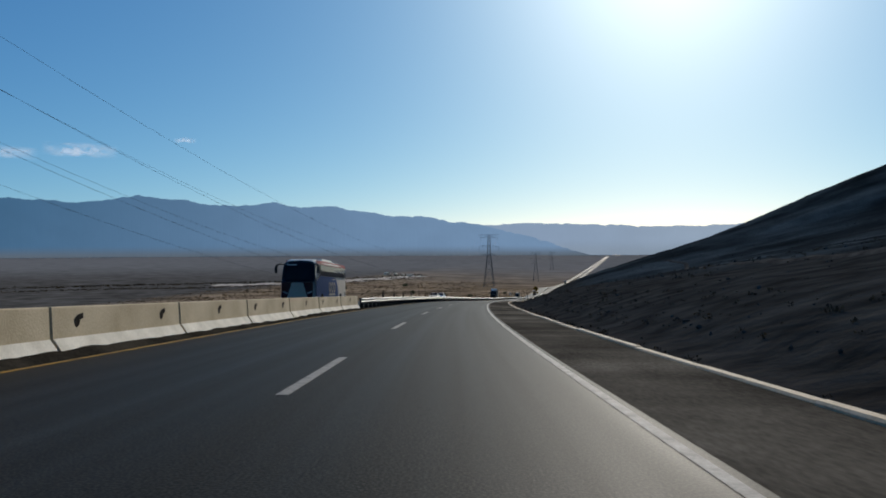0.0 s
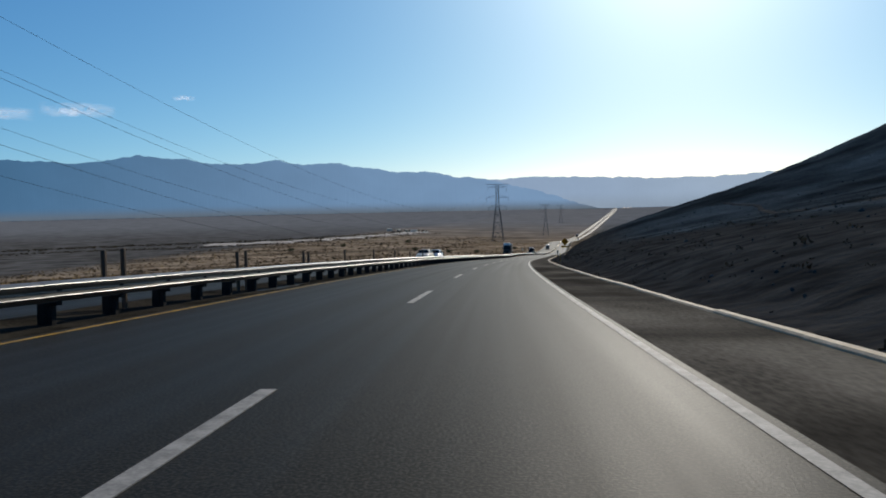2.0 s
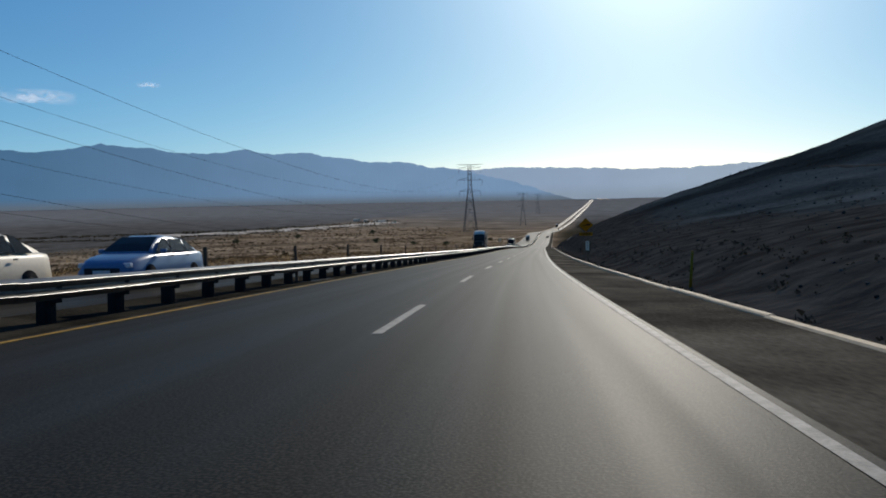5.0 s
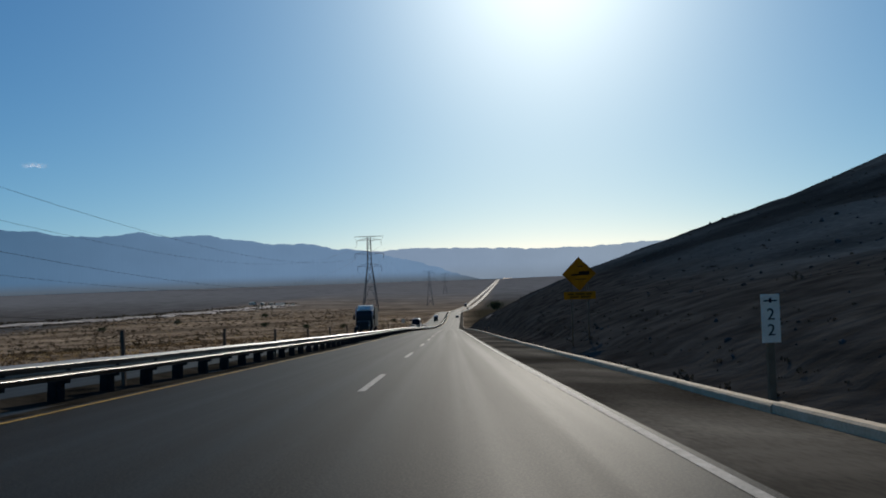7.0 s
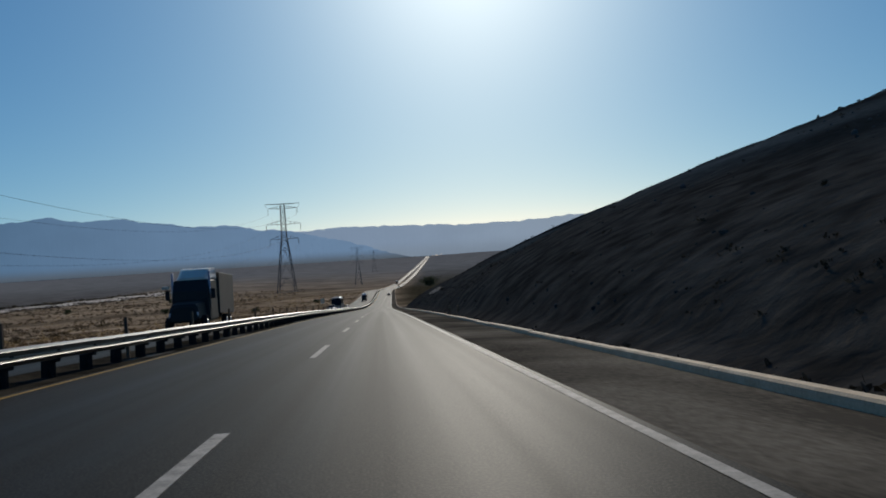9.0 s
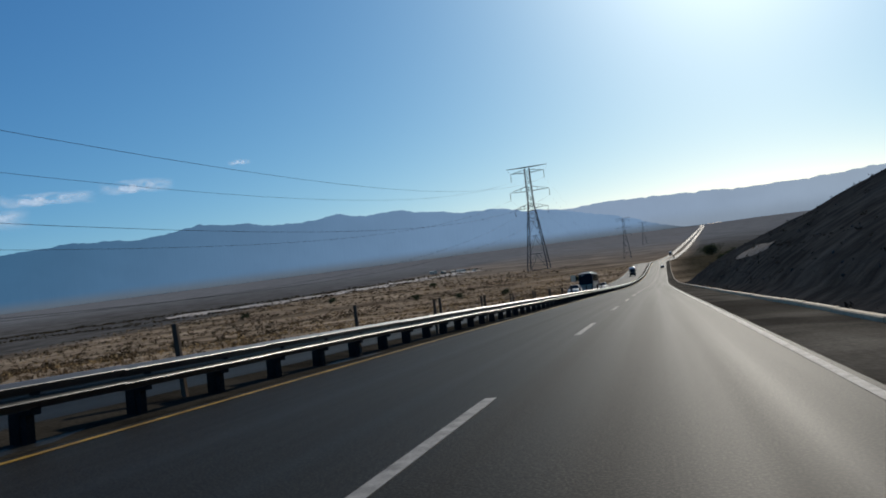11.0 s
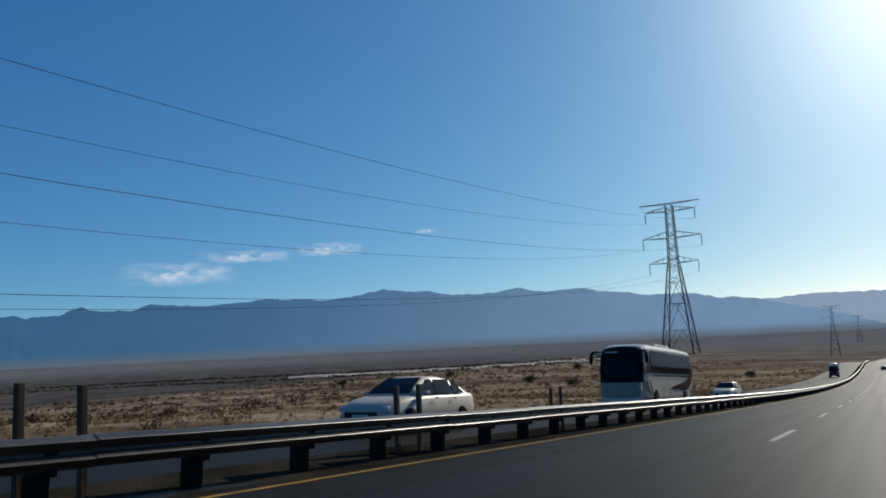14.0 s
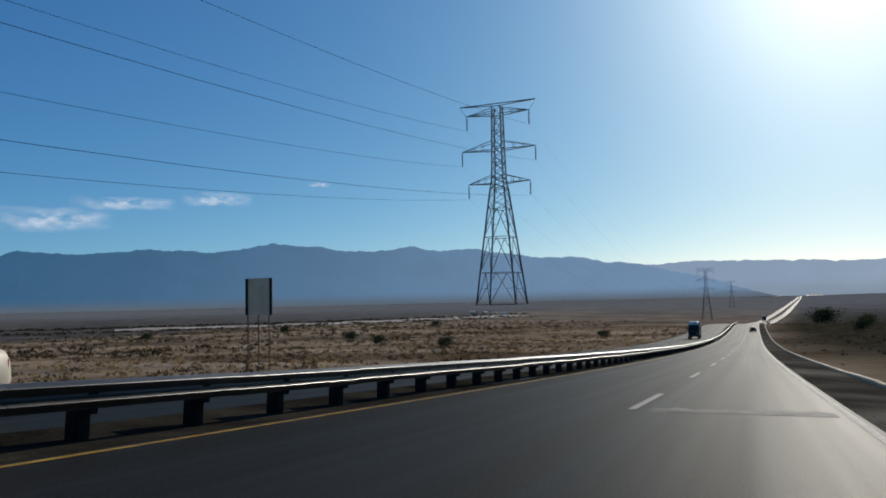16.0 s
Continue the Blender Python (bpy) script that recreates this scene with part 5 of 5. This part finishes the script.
scrub("dark_scrub", spread(1300, 40, 800, -110, -19, 0.32, 0.8, 22), 60, OLIVE, "dark olive desert bushes on sandy ground", 32)
scrub("dark_scrub", spread(3200, -50, 1100, -370, -95, 0.8, 1.7, 23), 26, OLIVE, "dark bushes scattered over the plain", 33)
scrub("dry_scrub", spread(2400, -50, 1100, -370, -80, 0.4, 1.0, 24), 12, DRY, "pale dry tufts scattered over the plain", 34)
scrub("dark_scrub", spread(1300, 480, 1500, 9, 260, 0.25, 0.8, 26), 22, OLIVE, "dark bushes on bare ground beside the road", 36)
scrub("dry_scrub", spread(900, 430, 900, 7, 120, 0.2, 0.5, 27), 12, HILLTUFT, "dry tufts on bare ground beside the road", 37)
scrub("hill_scrub", spread(1800, 0, 430, 10, 130, 0.12, 0.34, 28), 10, HILLTUFT, "sparse dull tufts on the stony hillside", 38)
scrub("verge_grass", spread(1500, 0, 450, 6.3, 12, 0.06, 0.22, 29), 10, HILLTUFT, "dull grass tufts behind the kerb", 39)


def rocks(n, seed):
    rng = np.random.RandomState(seed)
    ico = bmesh.new()
    bmesh.ops.create_icosphere(ico, subdivisions=1, radius=1)
    iv = np.array([v.co[:] for v in ico.verts])
    idx_ = np.array([[v.index for v in f.verts] for f in ico.faces])
    ico.free()
    s, d = rng.uniform(-10, 470, n), 8.5 + rng.uniform(0, 1, n) ** 1.7 * 110
    p = at(s, d, ground_h(s, d))
    V, F = [], []
    for k in range(n):
        r = rng.uniform(0.04, 0.13) * (1 + 2.0 * rng.uniform() ** 9) * (0.45 + 0.55 * min(1.0, (d[k] - 8.5) / 25))
        V.append(iv * (1 + rng.uniform(-0.25, 0.25, (len(iv), 1))) * r * rng.uniform(0.6, 1.2, 3) + p[k])
        F.append(idx_ + k * len(iv))
    ob = raw("rocks", np.concatenate(V), np.concatenate(F).tolist(), mat("dark basalt stones", (0.035, 0.035, 0.032), (0.090, 0.089, 0.080), 0.8, 0.95, bump=0.3, fine=14, spec=0.0, island=0.4))
    tagged(ob, "loose dark stones strewn over the hillside", "rocks", kind="stuff")


rocks(4000, 41)


def tree(x, y, z, h, w, seed, label):
    rng = np.random.RandomState(seed)
    t = new("tree")
    t.matrix_basis = pose(x, y, z)
    tagged(t, label, "tree", "trees")
    bm = bmesh.new()
    tube(bm, (0, 0, -0.4), (0.1, 0, h * 0.35), 0.16 * h / 6, 0.1 * h / 6, 8)
    for k in range(6):
        a = 1.05 * k + rng.uniform(-0.3, 0.3)
        tube(bm, (0.08, 0, h * (0.18 + 0.03 * k)), (w * 0.32 * math.cos(a), w * 0.32 * math.sin(a), h * rng.uniform(0.5, 0.75)), 0.07 * h / 6, 0.025 * h / 6, 6)
    part("trunk", bm, RUST, t, "short dark branching trunk", True)
    V, F = [], []
    n = 1500
    lumps = np.stack([rng.normal(0, w * 0.22, 26), rng.normal(0, w * 0.22, 26), h * rng.uniform(0.28, 0.86, 26)], -1)
    c = lumps[rng.randint(0, 26, n)] + rng.normal(0, 0.13 * w, (n, 3)) * (1, 1, 0.7)
    u, v = rng.normal(0, 1, (n, 3)), rng.normal(0, 1, (n, 3))
    u /= np.linalg.norm(u, axis=1)[:, None]
    v = np.cross(u, v)
    v /= np.linalg.norm(v, axis=1)[:, None]
    sz = rng.uniform(0.12, 0.30, (n, 1)) * w / 6
    c[:, 2] = np.maximum(c[:, 2], 0.25)
    V = np.stack([c - u * sz, c + v * sz * 0.6, c + u * sz, c - v * sz * 0.6], 1).reshape(-1, 3)
    ob = raw("crown", V, np.arange(4 * n).reshape(-1, 4).tolist(), TREE)
    ob.parent = t


for k, (x, y, h, w) in enumerate([(154, 894, 9.5, 13), (118, 700, 3.6, 5.0), (132, 742, 3.2, 4.6), (145, 790, 4.2, 5.0), (165, 960, 4.6, 6.5), (225, 1010, 4.5, 6.0),
                                  (-10, 640, 3.0, 4.0), (12, 622, 2.6, 3.6), (-40, 700, 3.2, 5.0), (45, 690, 2.4, 3.4), (-120, 820, 3.6, 5.5), (-60, 900, 4.0, 6.0), (-160, 760, 3.4, 5.2)]):
    # the place in the road's own measures, to find the ground
    k_ = int(np.argmin((RX - x) ** 2 + (RY - y) ** 2))
    dd_ = (x - RX[k_]) * math.cos(RH[k_]) + (y - RY[k_]) * math.sin(RH[k_])
    gz = RZ[k_] + float(ground_h(RS[k_], dd_))
    tree(x, y, gz, h, w, 60 + k, "lone dark green mesquite tree in dry scrub")

# ---- pale dry wash across the plain ----
WASHLINE = [(-75, 1290), (-110, 1190), (-165, 1080), (-225, 985), (-310, 925)]
BELT = WASHLINE + [(-400, 885), (-490, 830), (-700, 730)]
WASH = mat("pale dry wash", (0.22, 0.18, 0.135), (0.58, 0.50, 0.41), 0.05, 0.95, bump=0.2, fine=1.0, spec=0.1)


def track(name, pts, width, label):
    pts = [Vector(p) for p in pts]
    V, F = [], []
    m = 0
    for a, b in zip(pts[:-1], pts[1:]):
        for k in range(12):
            c = a.lerp(b, k / 12)
            nrm = Vector((-(b - a).y, (b - a).x)).normalized()
            wv = width * (0.75 + 0.35 * math.sin(m * 0.9) + 0.2 * math.sin(m * 2.3))
            for sg in (-0.5, 0, 0.5):
                q = c + nrm * wv * sg
                k_ = int(np.argmin((RX - q.x) ** 2 + (RY - q.y) ** 2))
                dd_ = (q.x - RX[k_]) * math.cos(RH[k_]) + (q.y - RY[k_]) * math.sin(RH[k_])
                V.append((q.x, q.y, RZ[k_] + float(ground_h(RS[k_], dd_)) + (1.1 if sg == 0 else 0.5)))
            m += 1
    for k in range(m - 1):
        for j in (0, 1):
            F.append((3 * k + j, 3 * k + j + 1, 3 * k + j + 4, 3 * k + j + 3))
    tagged(raw(name, V, F, WASH, True), label, "dirt track", kind="structure")


track("dirt_track", WASHLINE, 62, "pale sandy track across the dark plain")

def belt(n, seed):
    """Taller bushes along both banks of the wash."""
    rng = np.random.RandomState(seed)
    out = []
    for _ in range(n):
        k = rng.randint(0, len(BELT) - 1)
        f = rng.uniform()
        x = BELT[k][0] * (1 - f) + BELT[k + 1][0] * f + rng.normal(0, 14)
        y = BELT[k][1] * (1 - f) + BELT[k + 1][1] * f + (rng.uniform(36, 80) if rng.uniform() < 0.6 else -rng.uniform(34, 55))
        k_ = int(np.argmin((RX - x) ** 2 + (RY - y) ** 2))
        dd_ = (x - RX[k_]) * math.cos(RH[k_]) + (y - RY[k_]) * math.sin(RH[k_])
        out.append((x, y, RZ[k_] + float(ground_h(RS[k_], dd_)), rng.uniform(0.8, 2.2)))
    return np.array(out)


scrub("dark_scrub", belt(2300, 77), 14, OLIVE, "belt of dark bushes along a pale dry wash", 78)

# ---- pale sheds far out on the plain ----
SHEDWALL = mat("dusty pale plaster", (0.52, 0.43, 0.30), (0.72, 0.61, 0.44), 0.5, 0.9, bump=0.2, fine=6)
SHEDROOF = mat("bleached sheet roof", (0.55, 0.46, 0.34), (0.76, 0.66, 0.51), 0.4, 0.85, bump=0.2, fine=5)
for k, (s_, d_, w_, l_, h_, turn) in enumerate([(1262, -300, 5, 9, 2.8, 20), (1275, -318, 4.5, 7, 2.6, -8), (1250, -284, 5, 12, 2.6, 75), (1290, -338, 6, 10, 3.0, 62), (1240, -262, 4, 6, 2.4, 30)]):
    t = new("shed")
    t.matrix_basis = put_ground(s_, d_, 0.0, turn)
    tagged(t, "low pale shed with a bleached sheet roof on the plain", "shed", "far sheds")
    bm = bmesh.new()
    box(bm, -w_ / 2, w_ / 2, -l_ / 2, l_ / 2, -0.6, h_, 0.03)
    part("wall", bm, SHEDWALL, t)
    bm = bmesh.new()
    extrude_profile(bm, [(-w_ / 2 - 0.3, h_ - 0.05), (0, h_ + 0.9), (w_ / 2 + 0.3, h_ - 0.05), (w_ / 2 + 0.3, h_ + 0.05), (0, h_ + 1.0), (-w_ / 2 - 0.3, h_ + 0.05)], -l_ / 2 - 0.3, l_ / 2 + 0.3)
    part("roof", bm, SHEDROOF, t, "bleached sheet metal roof")
    bm = bmesh.new()
    box(bm, -0.5, 0.5, -l_ / 2 - 0.03, -l_ / 2 + 0.02, 0.0, 2.0, 0.01)
    part("door", bm, DARKPLASTIC, t, "dark doorway")

# ---- small bright clouds over the range ----
CLOUD = bpy.data.materials.new("thin cloud")
CLOUD.use_nodes = True
cn, clink = CLOUD.node_tree.nodes, CLOUD.node_tree.links.new
cb = cn["Principled BSDF"]
cb.inputs["Base Color"].default_value = (0.8, 0.78, 0.75, 1)
# the clouds' sunlit brightness is put in as an even glow
cb.inputs["Emission Color"].default_value = (0.60, 0.61, 0.65, 1)
cb.inputs["Emission Strength"].default_value = 0.95
cb.inputs["Roughness"].default_value = 1.0
ctc, cmp_, ctx, csep = cn.new("ShaderNodeTexCoord"), cn.new("ShaderNodeMapping"), cn.new("ShaderNodeTexNoise"), cn.new("ShaderNodeSeparateXYZ")
cmp_.inputs["Scale"].default_value = (0.35, 1, 1)
clink(ctc.outputs["Object"], cmp_.inputs[0])
clink(cmp_.outputs[0], ctx.inputs["Vector"])
ctx.inputs["Scale"].default_value, ctx.inputs["Detail"].default_value, ctx.inputs["Roughness"].default_value = 0.022, 5, 0.5
clink(ctc.outputs["Generated"], csep.inputs[0])


def cmath(op, a, b):
    nd = cn.new("ShaderNodeMath")
    nd.operation = op
    nd.use_clamp = op != "SUBTRACT"
    for i, v in enumerate((a, b)):
        if isinstance(v, float):
            nd.inputs[i].default_value = v
        else:
            clink(v, nd.inputs[i])
    return nd.outputs[0]


def bell(out):
    """One in the middle of a cloud, nothing at its rims."""
    q = cmath("MULTIPLY", out, cmath("SUBTRACT", 1.0, out))
    return cmath("MULTIPLY", q, 4.0)


shape = cmath("MULTIPLY", bell(csep.outputs[0]), bell(csep.outputs[2]))
thin = cmath("SUBTRACT", cmath("ADD", ctx.outputs[0], 0.0), 0.36)
clink(cmath("MULTIPLY", shape, cmath("MULTIPLY", thin, 2.4)), cb.inputs["Alpha"])
for k, (az, el, ln, thick) in enumerate([(38.5, 5.65, 310, 66), (34.0, 6.8, 270, 34), (28.0, 7.2, 195, 38), (20.9, 8.25, 66, 13)]):
    nx, nz = 30, 8
    V = [((i / nx * 2 - 1) * ln, 14 * math.sin(i * 0.9 + k) * math.cos(j * 0.7), (j / nz * 2 - 1) * thick + 4 * math.sin(i * 0.35 + k)) for j in range(nz + 1) for i in range(nx + 1)]
    F = [(j * (nx + 1) + i, j * (nx + 1) + i + 1, (j + 1) * (nx + 1) + i + 1, (j + 1) * (nx + 1) + i) for j in range(nz) for i in range(nx)]
    ob = tagged(raw("cloud", V, F, CLOUD, True), "thin bright streak of cloud above the range", "cloud", kind="structure")
    a = radians(az)
    ob.matrix_basis = pose(HX - 4480 * math.sin(a), HY + 4480 * math.cos(a), HZ + 4480 * math.tan(radians(el)), 0, 0, az)
